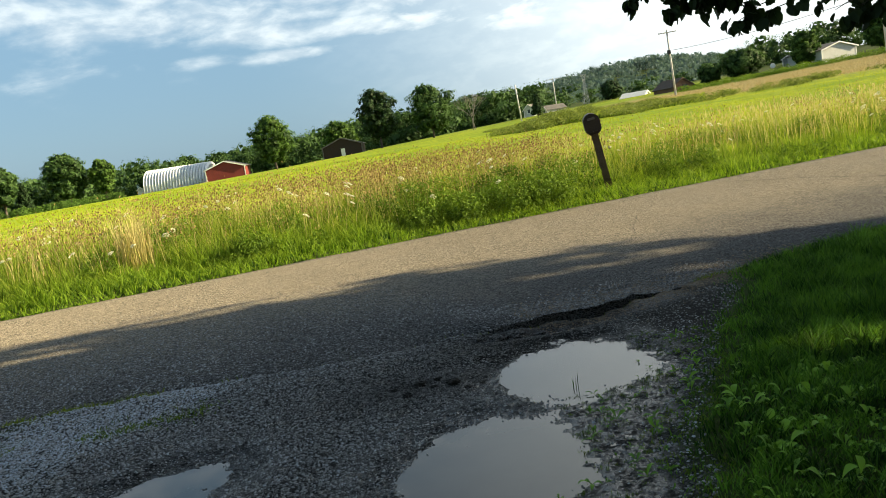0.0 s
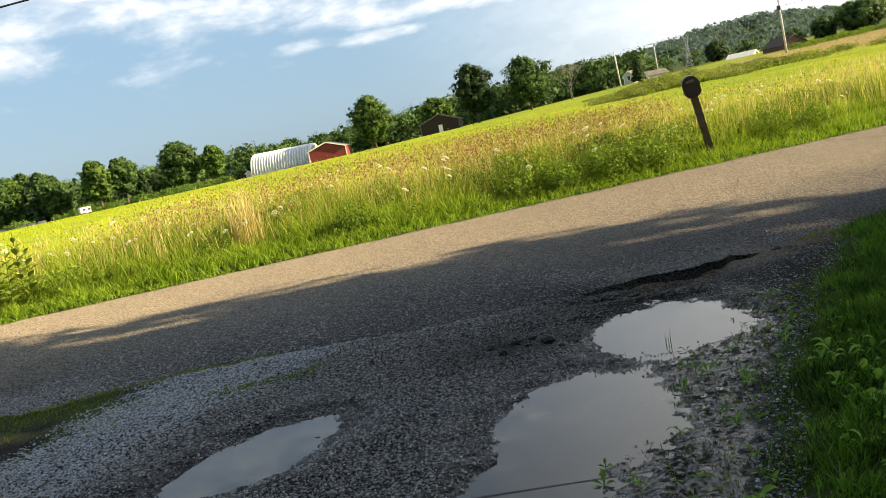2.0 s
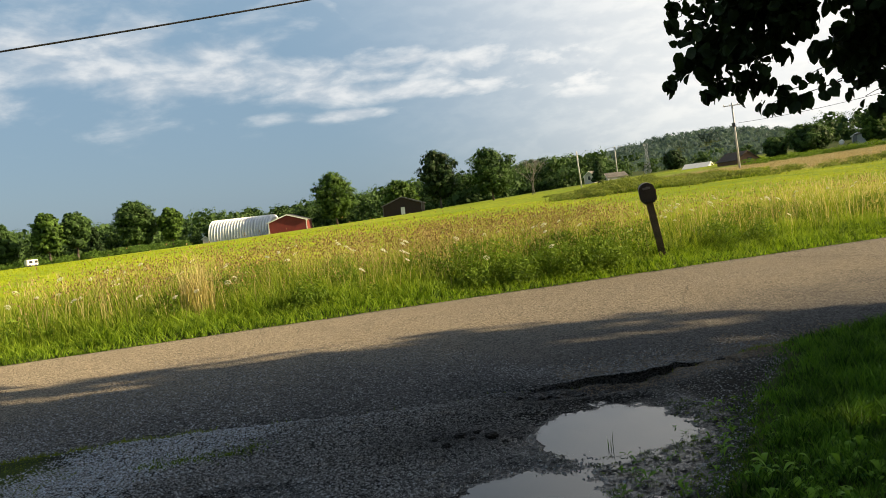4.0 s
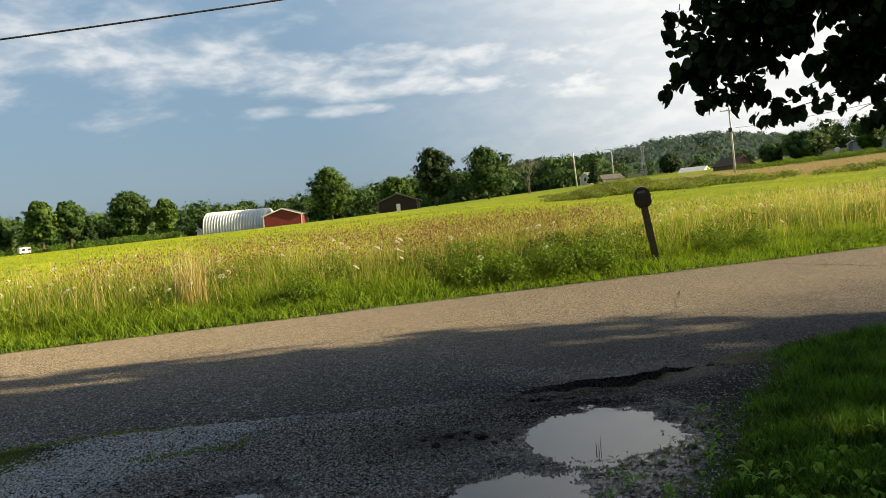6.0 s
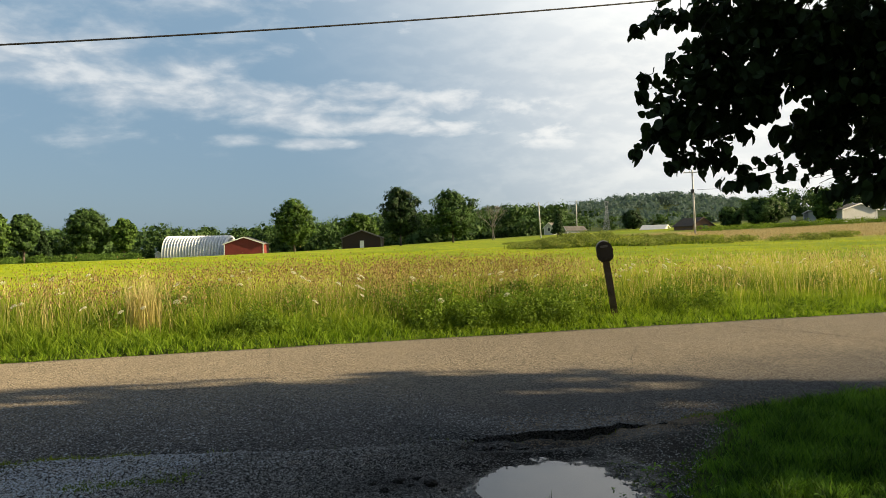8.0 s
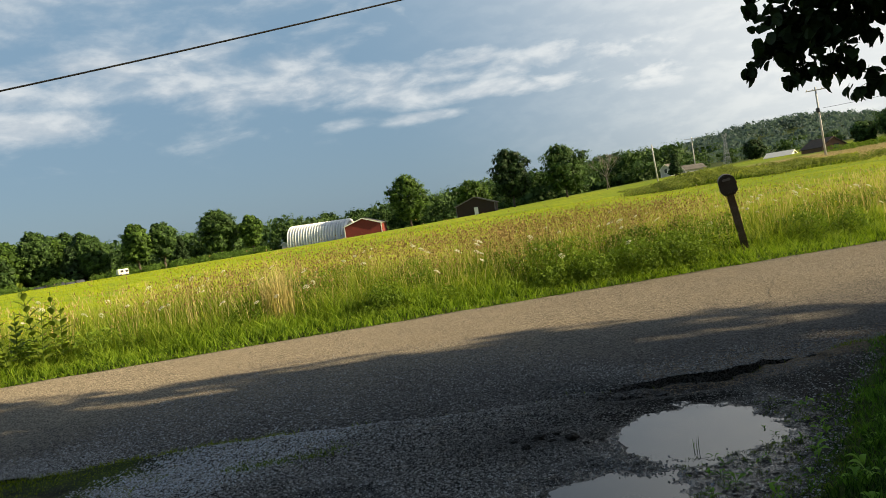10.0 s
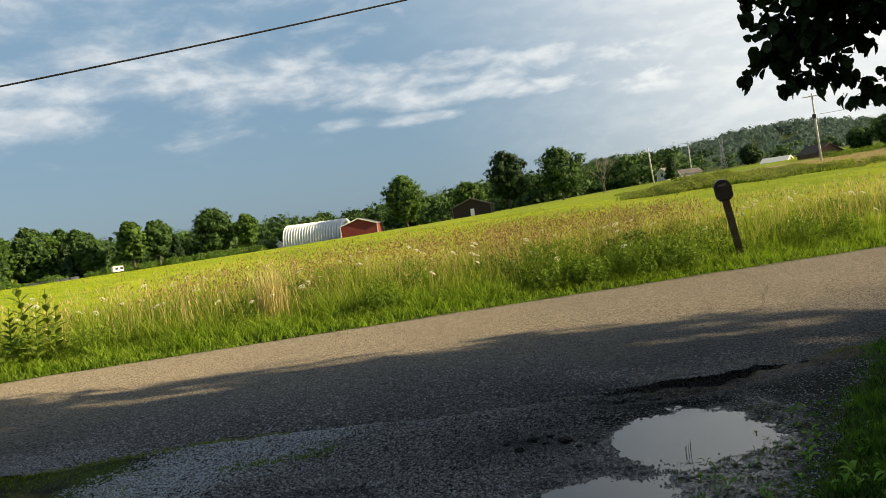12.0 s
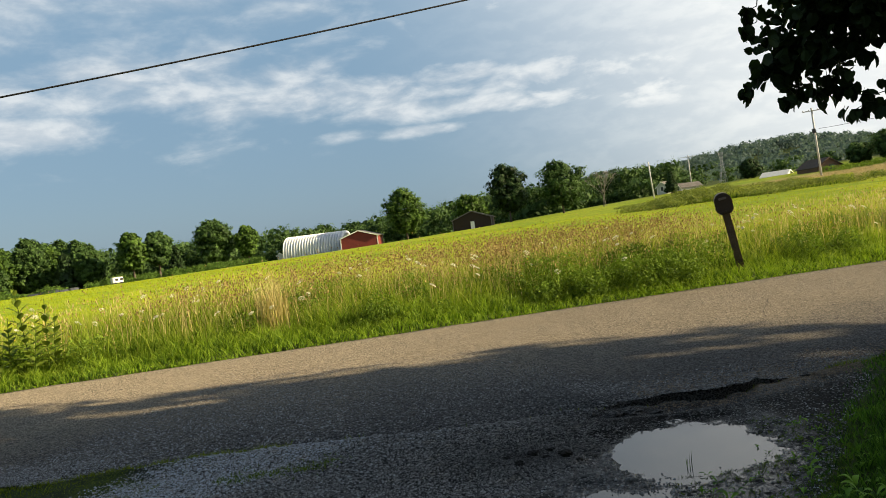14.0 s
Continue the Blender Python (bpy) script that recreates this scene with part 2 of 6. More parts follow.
def verge_line(y):
    """x of the mossy edge on the driveway's other side."""
    return np.interp(y, (1.0, 2.5, 3.0, 3.6, 4.25, 4.6, 4.9, 5.1), (-3.05, -2.85, -2.95, -2.78, -2.62, -2.5, -2.25, -1.8)) + 0.08 * ripple(y, y * 0.7, 4.5, 5.0)


def near_edge(s):
    """The broken near edge of the asphalt, as a distance across the road."""
    return np.interp(s, (-6, -3.0, -1.8, -0.5, 0.2, 0.9, 2.3, 4.5, 8), (5.7, 5.55, 5.45, 5.38, 5.22, 4.98, 4.78, 4.83, 5.0)) + 0.05 * ripple(s, s * 0.3, 5.0, 1.0) + 0.02 * ripple(s, s, 17.0, 2.0)


def mud_flat(x, y):
    """1 on the soaked flat between the puddles and the lawn, 0 elsewhere."""
    return step(x - 0.45 * (y - 2.7), -0.22, 0.0) * step(lawn_line(y) - x, -0.02, 0.2) * step(y, 1.8, 2.0) * (1 - step(y, 3.9, 4.5))


def ground_height(x, y):
    x, y = np.asarray(x, float), np.asarray(y, float)
    s, n = road_sn(x, y)
    z = far_land(x, y)
    near = (np.abs(x) < 60) & (y < 40)
    z = z + np.where(near, 0.012 * ripple(x, y, 1.3, 0.5) + 0.006 * ripple(x, y, 4.0, 1.5), 0)
    under_road = step(n, near_edge(s) - 0.12, near_edge(s) + 0.1) * (1 - step(n, FAR_EDGE - 0.2, FAR_EDGE + 0.1))
    z = z - 0.10 * under_road
    z = z + 0.05 * step(n, FAR_EDGE, FAR_EDGE + 0.6) * (y < 60)
    lawn = step(x - lawn_line(y), -0.05, 0.3) * (n < 5.2)
    z = z + 0.035 * lawn
    f = mud_flat(x, y)
    h = hollow(x, y)
    # a film of water thins out over the flat, and small lumps of mud stand out of it
    soaked = WATER - 0.003 + 0.011 * step(-h, -0.05, 0.45) + 0.003 * ripple(x, y, 9.0, 3.0) + 0.005 * ripple(x, y, 19.0, 1.0) + 0.006 * ripple(x, y, 35.0, 2.0)
    z = z * (1 - f) + f * soaked
    z = np.where(h > -0.45, z * (1 - step(h, -0.3, 0.1)) + (-0.028 * step(h, -0.45, 0.0) - 0.045 * step(h, 0.0, 0.6)), z)
    z = np.where(h < 0.25, z * (1 - f) + f * (soaked - 0.02 * step(h, -0.05, 0.25)), z)
    # the washed-out hole under the asphalt's broken lip
    lip = np.exp(-(((x - 0.75) / 0.62) ** 2 + ((n - 4.60) / 0.20) ** 2))
    return z - 0.075 * lip

# ---- ground, road and water ----
def graded(lo, hi, fine, far, growth):
    """Grid lines, fine from lo to hi and ever wider out to far on both sides."""
    mid = list(np.arange(lo, hi + 1e-6, fine))
    up, stride = [], fine
    while mid[-1] + sum(up) < far:
        stride *= growth
        up.append(stride)
    return np.array([mid[0] - q for q in np.cumsum(up)][::-1] + mid + [mid[-1] + q for q in np.cumsum(up)])


def ground_material():
    m = bpy.data.materials.new("ground")
    net = Net(tree_of(m))
    at = net.add("ShaderNodeTexCoord").outputs["Object"]
    attr = net.add("ShaderNodeAttribute", named="grass").outputs["Fac"]
    wet = net.add("ShaderNodeAttribute", named="wet").outputs["Fac"]
    field = net.add("ShaderNodeAttribute", named="field").outputs["Fac"]
    dry = net.add("ShaderNodeAttribute", named="dry").outputs["Fac"]
    big, mid, fine = net.noise(at, 0.35, 5, 0.6), net.noise(at, 6, 5, 0.65), net.noise(at, 90, 3, 0.6)
    grit = net.noise(at, 38, 4, 0.7)
    dirt = net.mix(net.ramp(mid, 0.3, 0.7), (0.012, 0.0115, 0.0105), (0.042, 0.038, 0.033))
    dirt = net.mix(net.ramp(fine, 0.55, 0.72), dirt, (0.11, 0.105, 0.10))
    dirt = net.mix(net.math("MULTIPLY", wet, 0.7), dirt, (0.014, 0.0135, 0.0125))
    earth = net.add("ShaderNodeAttribute", named="earth").outputs["Fac"]
    muck = net.add("ShaderNodeAttribute", named="muck").outputs["Fac"]
    dirt = net.mix(muck, dirt, net.mix(mid, (0.005, 0.0046, 0.004), (0.013, 0.012, 0.010)))
    dirt = net.mix(earth, dirt, net.mix(net.ramp(mid, 0.3, 0.7), (0.06, 0.042, 0.028), (0.17, 0.12, 0.078)))
    cell = net.add("ShaderNodeSeparateXYZ", {0: net.add("ShaderNodeTexVoronoi", {"Vector": at, "Scale": 75.0}).outputs["Color"]}).outputs[0]
    loose = net.add("ShaderNodeAttribute", named="loose").outputs["Fac"]
    dirt = net.mix(loose, dirt, net.mix(net.math("POWER", cell, 1.6), (0.02, 0.02, 0.021), (0.30, 0.30, 0.31)))
    turf = net.mix(net.ramp(mid, 0.3, 0.7), (0.028, 0.046, 0.009), (0.060, 0.088, 0.018))
    turf = net.mix(net.ramp(fine, 0.55, 0.72), turf, (0.085, 0.075, 0.03))
    swards = net.noise(at, 0.09, 6, 0.62, 0.4)
    rows = net.noise(at, 1.6, 6, 0.7)
    hay = net.mix(net.ramp(swards, 0.35, 0.65), (0.19, 0.275, 0.008), (0.345, 0.39, 0.010))
    hay = net.mix(net.ramp(rows, 0.42, 0.66), hay, (0.11, 0.17, 0.02))
    straw = net.mix(net.ramp(rows, 0.35, 0.65), (0.30, 0.24, 0.11), (0.22, 0.20, 0.07))
    hay = net.mix(net.ramp(net.noise(at, 0.22, 6, 0.7), 0.52, 0.62, 0.0, 0.7), hay, (0.12, 0.21, 0.012))
    hay = net.mix(dry, hay, straw)
    col = net.mix(attr, dirt, turf)
    col = net.mix(field, col, hay)
    gloss = net.math("MULTIPLY", net.math("MULTIPLY", wet, net.math("SUBTRACT", 1.0, net.math("MULTIPLY", muck, 0.9, clamp=True))), net.ramp(net.math("ADD", net.math("MULTIPLY", mid, 0.45), net.math("MULTIPLY", grit, 0.55)), 0.41, 0.54))
    bsdf = net.add("ShaderNodeBsdfPrincipled", {"Base Color": col, "Diffuse Roughness": 0.4, "Specular IOR Level": net.math("ADD", 0.08, net.math("MULTIPLY", gloss, 0.8)), "Roughness": net.math("SUBTRACT", 0.92, net.math("MULTIPLY", gloss, 0.80))})
    relief = net.math("ADD", net.math("ADD", net.math("MULTIPLY", mid, 0.5), net.math("MULTIPLY", fine, 0.25)), net.math("MULTIPLY", grit, 0.5))
    bp = net.add("ShaderNodeBump", {"Height": relief, "Strength": 0.7, "Distance": 0.03})
    net.put(bsdf.inputs["Normal"], bp.outputs[0])
    net.add("ShaderNodeOutputMaterial", {"Surface": bsdf.outputs[0]})
    return m


def build_ground():
    xs, ys = graded(-3.7, 2.2, 0.022, 2600, 1.16), graded(1.9, 5.8, 0.022, 2600, 1.16)
    gx, gy = np.meshgrid(xs, ys)
    x, y = gx.ravel(), gy.ravel()
    z = ground_height(x, y)
    w, h = len(xs), len(ys)
    i = (np.arange(h - 1)[:, None] * w + np.arange(w - 1)[None]).ravel()
    me = mesh_of("ground", np.stack([x, y, z], 1), np.stack([i, i + 1, i + w + 1, i + w], 1), ground_material(), smooth=True)
    s, n = road_sn(x, y)
    lawn = step(x - lawn_line(y), -0.12, 0.15) * (n < 5.6)
    moss = step(verge_line(y) - x, -0.1, 0.15) * (n < near_edge(s) + 0.2) * np.clip(0.6 + 0.8 * ripple(x, y, 3.2, 4.0), 0, 1)
    bare = np.exp(-(((x + 3.38) / 0.28) ** 2 + ((y - 3.42) / 0.24) ** 2))
    behind = step(-y, -1.6, -0.6) * (1 - step(x, -3.2, -2.8) * (1 - step(x, 0.3, 0.6)) * step(y, -9, -7))
    verge = step(n, FAR_EDGE - 0.25, FAR_EDGE + 0.1)
    grass = np.clip(np.maximum.reduce([lawn, moss * (1 - 0.9 * bare), behind, verge]), 0, 1)
    r, az = np.hypot(x, y), np.degrees(np.arctan2(x, y))
    field = step(n, FAR_EDGE + 3.5, FAR_EDGE + 8) * (1 - step(r, 225, 245)) * (1 - step(az, 18, 22) * step(r, 150, 165))
    dry = step(az, 7, 15) * step(r, 82, 94) * (1 - step(r, 150, 175)) * (y > 0)
    hole = np.exp(-(((x - 0.8) / 0.7) ** 2 + ((n - 4.62) / 0.22) ** 2))
    wet = np.clip(np.maximum(step(hollow(x, y), -0.9, -0.1), 1.3 * hole), 0, 1)
    wet = np.maximum(wet, mud_flat(x, y))
    wet = np.maximum(wet, 0.9 * np.exp(-(((x + 1.95 - 0.55 * (y - 2.6)) / 0.25) ** 2)) * (y < 3.0) * (y > 1.9))
    for key, values in (("grass", grass), ("field", field), ("wet", wet), ("dry", dry), ("loose", step(-y, -2.1, -1.8)), ("muck", np.clip(1.5 * np.exp(-(((x - 0.4) / 0.85) ** 2 + ((n - 4.40) / 0.38) ** 2)), 0, 1) * (hollow(x, y) < 0.02)), ("earth", np.exp(-(((s - 3.5) / 1.0) ** 2 + ((n - 4.80) / 0.2) ** 2)))):
        me.attributes.new(key, "FLOAT", "POINT").data.foreach_set("value", values.astype(np.float32))
    return tagged(new("ground", me), "dirt driveway, lawn and yellow-green hay field reaching the horizon", "ground", kind="structure")


def road_material():
    m = bpy.data.materials.new("asphalt")
    net = Net(tree_of(m))
    at = net.add("ShaderNodeTexCoord").outputs["Object"]
    chips = net.add("ShaderNodeTexVoronoi", {"Vector": at, "Scale": 130.0})
    grain = chips.outputs["Color"]
    tone = net.add("ShaderNodeSeparateXYZ", {0: grain}).outputs[0]
    big, mid = net.noise(at, 0.5, 5, 0.6), net.noise(at, 4.5, 5, 0.7)
    col = net.mix(net.math("POWER", tone, 1.25), (0.010, 0.009, 0.008), (0.45, 0.395, 0.305))
    col = net.mix(net.ramp(big, 0.35, 0.7, 0.0, 0.4), col, (0.185, 0.157, 0.117))
    col = net.mix(net.ramp(mid, 0.52, 0.75, 0.0, 0.3), col, (0.12, 0.108, 0.092))
    # coarser stones and worn patches in the wearing course
    coarse = net.add("ShaderNodeSeparateXYZ", {0: net.add("ShaderNodeTexVoronoi", {"Vector": at, "Scale": 74.0}).outputs["Color"]}).outputs[1]
    col = net.mix(net.ramp(coarse, 0.66, 0.95, 0.0, 0.6), col, (0.42, 0.365, 0.28))
    col = net.mix(net.ramp(coarse, 0.30, 0.05, 0.0, 0.6), col, (0.035, 0.032, 0.028))
    # gravel dust washed over the near side of the road, the shade's dark blue-grey painted in
    xyz = net.add("ShaderNodeSeparateXYZ", {0: at})
    across = net.math("ADD", net.math("MULTIPLY", xyz.outputs[0], float(N[0])), net.math("MULTIPLY", xyz.outputs[1], float(N[1])))
    shaded_dust = net.ramp(net.math("ADD", across, net.math("MULTIPLY", net.noise(at, 0.9, 5, 0.6), -2.2)), 4.0, 6.4, 0.8, 0.0)
    col = net.mix(shaded_dust, col, net.mix(net.math("POWER", tone, 1.7), (0.006, 0.0064, 0.0072), (0.16, 0.165, 0.18)))
    rust = net.noise(at, 1.1, 6, 0.7, 1.0)
    col = net.mix(net.ramp(rust, 0.66, 0.76, 0.0, 0.55), col, (0.24, 0.13, 0.06))
    bsdf = net.add("ShaderNodeBsdfPrincipled", {"Base Color": col, "Roughness": 0.86, "Specular IOR Level": 0.1, "Diffuse Roughness": 0.45})
    gap = net.math("SUBTRACT", 1.0, chips.outputs["Distance"])
    bp = net.add("ShaderNodeBump", {"Height": net.math("ADD", gap, net.math("MULTIPLY", mid, 0.2)), "Strength": 0.5, "Distance": 0.004})
    net.put(bsdf.inputs["Normal"], bp.outputs[0])
    net.add("ShaderNodeOutputMaterial", {"Surface": bsdf.outputs[0]})
    return m


ASPHALT = road_material()


def road_top(s, n):
    crown = 0.05 * (1 - ((n - 7.5) / 2.7) ** 2)
    x, y = from_sn(s, n)
    return 0.012 + np.clip(crown, -0.02, 0.05) + far_land(x, y) + 0.004 * ripple(s, n, 2.2, 0.3)


def build_road():
    """The asphalt: a crowned sheet 6 cm thick with a ragged, crumbled near edge."""
    ss = np.concatenate([-np.geomspace(400, 9, 40), np.arange(-8.9, 9, 0.06), np.geomspace(9, 400, 40)])
    across = np.concatenate([np.linspace(0, 0.12, 6), np.linspace(0.16, 1, 22)])
    near, far = near_edge(ss), FAR_EDGE + 0.03 * ripple(ss, ss * 0.4, 3.0, 4.0)
    S = np.repeat(ss[:, None], len(across), 1)
    Nn = near[:, None] + (far - near)[:, None] * across[None]
    X, Y = from_sn(S, Nn)
    # worn thin where gravel has washed over it, a sharp broken lip elsewhere
    worn = step(S, -2.2, -1.4) * (1 - step(S, 1.5, 2.1)) + step(S, 3.0, 3.5) * (1 - step(S, 5.0, 6.0))
    Z = road_top(S, Nn) - (0.012 + 0.055 * worn) * np.exp(-(Nn - near[:, None]) / (0.05 + 0.35 * worn))
    top = np.stack([X, Y, Z], -1).reshape(-1, 3)
    k, w = len(ss), len(across)
    i = (np.arange(k - 1)[:, None] * w + np.arange(w - 1)[None]).ravel()
    faces = [np.stack([i, i + w, i + w + 1, i + 1], 1)]
    rim = top.reshape(k, w, 3)
    low_a, low_b = rim[:, 0] - (0, 0, 0.09), rim[:, -1] - (0, 0, 0.09)
    low_a[:, :2] -= 0.015 * N
    verts = np.concatenate([top, low_a, low_b])
    j = np.arange(k - 1)
    a0, b0 = k * w, k * w + k
    faces.append(np.stack([j * w, a0 + j, a0 + j + 1, (j + 1) * w], 1))
    faces.append(np.stack([j * w + w - 1, (j + 1) * w + w - 1, b0 + j + 1, b0 + j], 1))
    me = mesh_of("road", verts, np.concatenate(faces), ASPHALT, smooth=True)
    return tagged(new("road", me), "worn grey-tan country asphalt road with a crumbled edge", "road", kind="structure")


def water_material():
    m = bpy.data.materials.new("puddle_water")
    net = Net(tree_of(m))
    at = net.add("ShaderNodeTexCoord").outputs["Object"]
    mud = net.mix(net.noise(at, 3, 4), (0.040, 0.041, 0.042), (0.070, 0.070, 0.068))
    bsdf = net.add("ShaderNodeBsdfPrincipled", {"Base Color": mud, "Roughness": 0.015, "IOR": 1.42, "Specular IOR Level": 0.5})
    net.add("ShaderNodeOutputMaterial", {"Surface": bsdf.outputs[0]})
    return m


build_ground()
build_road()
WATER_MAT = water_material()
for px, py, a, b, turn, low, high in WATERS:
    bm = bmesh.new()
    bmesh.ops.create_circle(bm, cap_ends=True, segments=48, radius=1)
    bmesh.ops.transform(bm, matrix=Matrix.Translation((px, py, WATER)) @ Matrix.Rotation(turn, 4, "Z") @ Matrix.Diagonal((a, b, 1, 1)), verts=bm.verts)
    for v in bm.verts:
        v.co.y = min(max(v.co.y, low), high)
    bmesh.ops.remove_doubles(bm, verts=bm.verts, dist=0.0005)
    tagged(part("puddle", bm, WATER_MAT), "still muddy puddle reflecting pale clouds in the driveway", "puddle", "puddles in the driveway", "structure")


# ---- trees ----
BARK = surface("bark", (0.045, 0.036, 0.028), (0.12, 0.10, 0.08), 3.0, 30.0, 0.9, 0.8)
LEAF_MID = foliage("leaf_mid", (0.018, 0.042, 0.011), (0.094, 0.172, 0.046), through_light=0.22)
LEAF_WARM = foliage("leaf_warm", (0.020, 0.046, 0.008), (0.125, 0.222, 0.040), through_light=0.24)
LEAF_DARK = foliage("leaf_dark", (0.009, 0.021, 0.007), (0.056, 0.106, 0.038), through_light=0.18)


def sprays(gen, c, nrm, s, aspect, hang=0.25):
    """Four-cornered leaves or sprays at the places c, facing nrm, of the half lengths s, tips drooping by hang: points and faces."""
    count = len(c)
    nrm = nrm / np.linalg.norm(nrm, axis=1)[:, None]
    a = np.cross(nrm, gen.normal(size=(count, 3)))
    a /= np.linalg.norm(a, axis=1)[:, None]
    b = np.cross(nrm, a)
    s = s[:, None]
    droop = -hang * s * np.array((0, 0, 1.0))
    v = np.stack([c - a * s, c - b * s * aspect * 0.5 + 0.15 * nrm * s, c + a * s + droop, c + b * s * aspect * 0.5 + 0.15 * nrm * s], 1)
    return v.reshape(-1, 3), np.arange(count * 4).reshape(-1, 4)


def ball(gen, n):
    d = gen.normal(size=(n, 3))
    return d / np.linalg.norm(d, axis=1)[:, None]


def leaf_cloud(gen, lobes, count, size, aspect=0.7, spread=0.55):
    """Many small leaves or sprays, thickest towards the skin of each lobe."""
    weights = np.array([l[3] * l[4] for l in lobes])
    which = gen.choice(len(lobes), count, p=weights / weights.sum())
    d = ball(gen, count)
    rad = 0.35 + 0.65 * gen.random(count) ** 0.33
    L = np.array(lobes)[which]
    bumpy = 1 + 0.16 * np.sin(d[:, 0] * 7 + L[:, 0] * 3) * np.sin(d[:, 1] * 6 + L[:, 1]) + 0.12 * np.sin(d[:, 2] * 9 + L[:, 2] * 5)
    c = L[:, :3] + d * (rad * bumpy)[:, None] * L[:, (3, 3, 4)]
    v, f = sprays(gen, c, d + gen.normal(size=(count, 3)) * spread + (0, 0, 0.35), size * (0.6 + 0.8 * gen.random(count)), aspect)
    # tint rises towards skin and top: the shade inside is put into the colour
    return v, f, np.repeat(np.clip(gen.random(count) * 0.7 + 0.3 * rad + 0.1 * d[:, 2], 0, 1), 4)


def tufted_crown(gen, lobes, count, size, tufts=16, fill=0.14, ruffle=0.75):
    """A crown seen from afar: tufts of leaves sit on the skin of each lobe, with large sprays deep inside tinted dark
    as painted shade.
    """
    L = np.repeat(np.array(lobes), tufts, 0)
    k = len(L)
    d = ball(gen, k)
    d[:, 2] = np.abs(d[:, 2]) * np.where(gen.random(k) < 0.72, 1, -0.8)
    mid = L[:, :3] + d * (0.72 + 0.34 * gen.random(k))[:, None] * L[:, (3, 3, 4)]
    rc = L[:, 3] * (0.17 + 0.17 * gen.random(k))
    shade = gen.random(k)
    which = gen.choice(k, count, p=rc ** 1.5 / (rc ** 1.5).sum())
    e = ball(gen, count)
    c = mid[which] + e * (gen.random(count) ** 0.42 * rc[which])[:, None] * (1, 1, 0.8)
    v, f = sprays(gen, c, 0.9 * ruffle * e + 0.7 * d[which] + 0.5 * ruffle * gen.normal(size=(count, 3)) + (0, 0, 0.3), size * (0.6 + 0.8 * gen.random(count)), 1.5, 0.0)
    # painted light: leaves on top of each tuft get a lighter tint
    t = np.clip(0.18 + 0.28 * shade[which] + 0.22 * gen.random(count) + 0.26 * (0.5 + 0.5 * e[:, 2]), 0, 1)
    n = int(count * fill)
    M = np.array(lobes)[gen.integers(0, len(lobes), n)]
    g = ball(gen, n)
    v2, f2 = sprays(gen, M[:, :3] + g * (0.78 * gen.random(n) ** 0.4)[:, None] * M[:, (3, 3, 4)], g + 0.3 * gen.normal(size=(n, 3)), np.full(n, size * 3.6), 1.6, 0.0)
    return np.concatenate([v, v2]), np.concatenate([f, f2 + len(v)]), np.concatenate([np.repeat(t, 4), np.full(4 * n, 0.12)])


def crown_lobes(gen, height, width, bare, n=16, shape="round"):
    lobes = []
    for k in range(n):
        h = (k + 0.5) / n
        if shape == "cone":
            out = (1 - h) * 0.85
        else:
            out = math.sin(math.pi * (0.12 + 0.80 * h)) ** 0.8
        ang = k * 2.4 + gen.random() * 0.9
        off = width * 0.5 * out * (0.38 + 0.42 * gen.random())
        r = width * 0.5 * (0.24 + 0.30 * out * (0.6 + 0.7 * gen.random()))
        lobes.append((math.cos(ang) * off, math.sin(ang) * off, bare + (height - bare) * (0.10 + 0.80 * h), r, r * 0.8))
    return lobes


# thin places in the shading crowns, each named by the spot on the ground where its sun fleck falls, and its half width
GAPS = ((-4.0, 6.16, 0.17), (-4.7, 5.53, 0.10), (-2.75, 3.03, 0.19), (-2.45, 3.02, 0.18), (-2.16, 2.9, 0.13), (-2.45, 2.33, 0.13), (-2.32, 2.65, 0.09), (-3.2, 3.9, 0.13), (-0.16, 5.55, 0.11),
        (-1.28, 5.45, 0.11), (0.64, 6.5, 0.15), (1.65, 3.65, 0.26), (2.5, 5.2, 0.11), (2.1, 4.95, 0.08), (1.85, 6.16, 0.15), (1.15, 6.6, 0.15), (-3.5, 6.2, 0.09), (1.8, 6.8, 0.15), (0.4, 5.97, 0.12),
        (0.95, 5.62, 0.10), (1.35, 5.68, 0.11), (1.9, 5.76, 0.13), (2.9, 6.0, 0.14), (0.9, 6.95, 0.12))


def shade_edge(x):
    """y on the road to which the trees' shade reaches."""
    return np.interp(x, (-4.3, -3.4, -2.5, -1.7, -1.1, -0.4, 0.85, 1.4, 2.05, 2.6, 4.0), (7.5, 7.63, 7.45, 7.12, 7.5, 7.66, 7.8, 7.6, 7.25, 7.12, 7.02)) + 0.05 * ripple(x, x * 0.3, 6.0, 2.0)


def outside_gaps(gen, c, wide=1.0):
    """Which of the places c stand clear of the thin places."""
    keep = np.ones(len(c), bool)
    way = np.array(toward)
    for x, y, r in GAPS:
        d = c - np.array((x, y, 0.0))
        off = np.linalg.norm(d - (d @ way)[:, None] * way, axis=1)
        keep &= off > wide * r * (0.85 + 0.35 * gen.random(len(c)))
    return keep


def thinned(gen, v, f, t, place):
    """Leaves (four corners each) without those that stand in the thin places."""
    q = v.reshape(-1, 4, 3)
    c = q.mean(1) + np.array(place)
    ground = c - np.array(toward) * (c[:, 2:] / toward.z)
    keep = outside_gaps(gen, c) & (ground[:, 1] < shade_edge(ground[:, 0]) - 0.1 + 0.08 * gen.normal(size=len(c)))
    n = int(keep.sum())
    return q[keep].reshape(-1, 3), np.arange(n * 4).reshape(-1, 4), t.reshape(-1, 4)[keep].ravel()


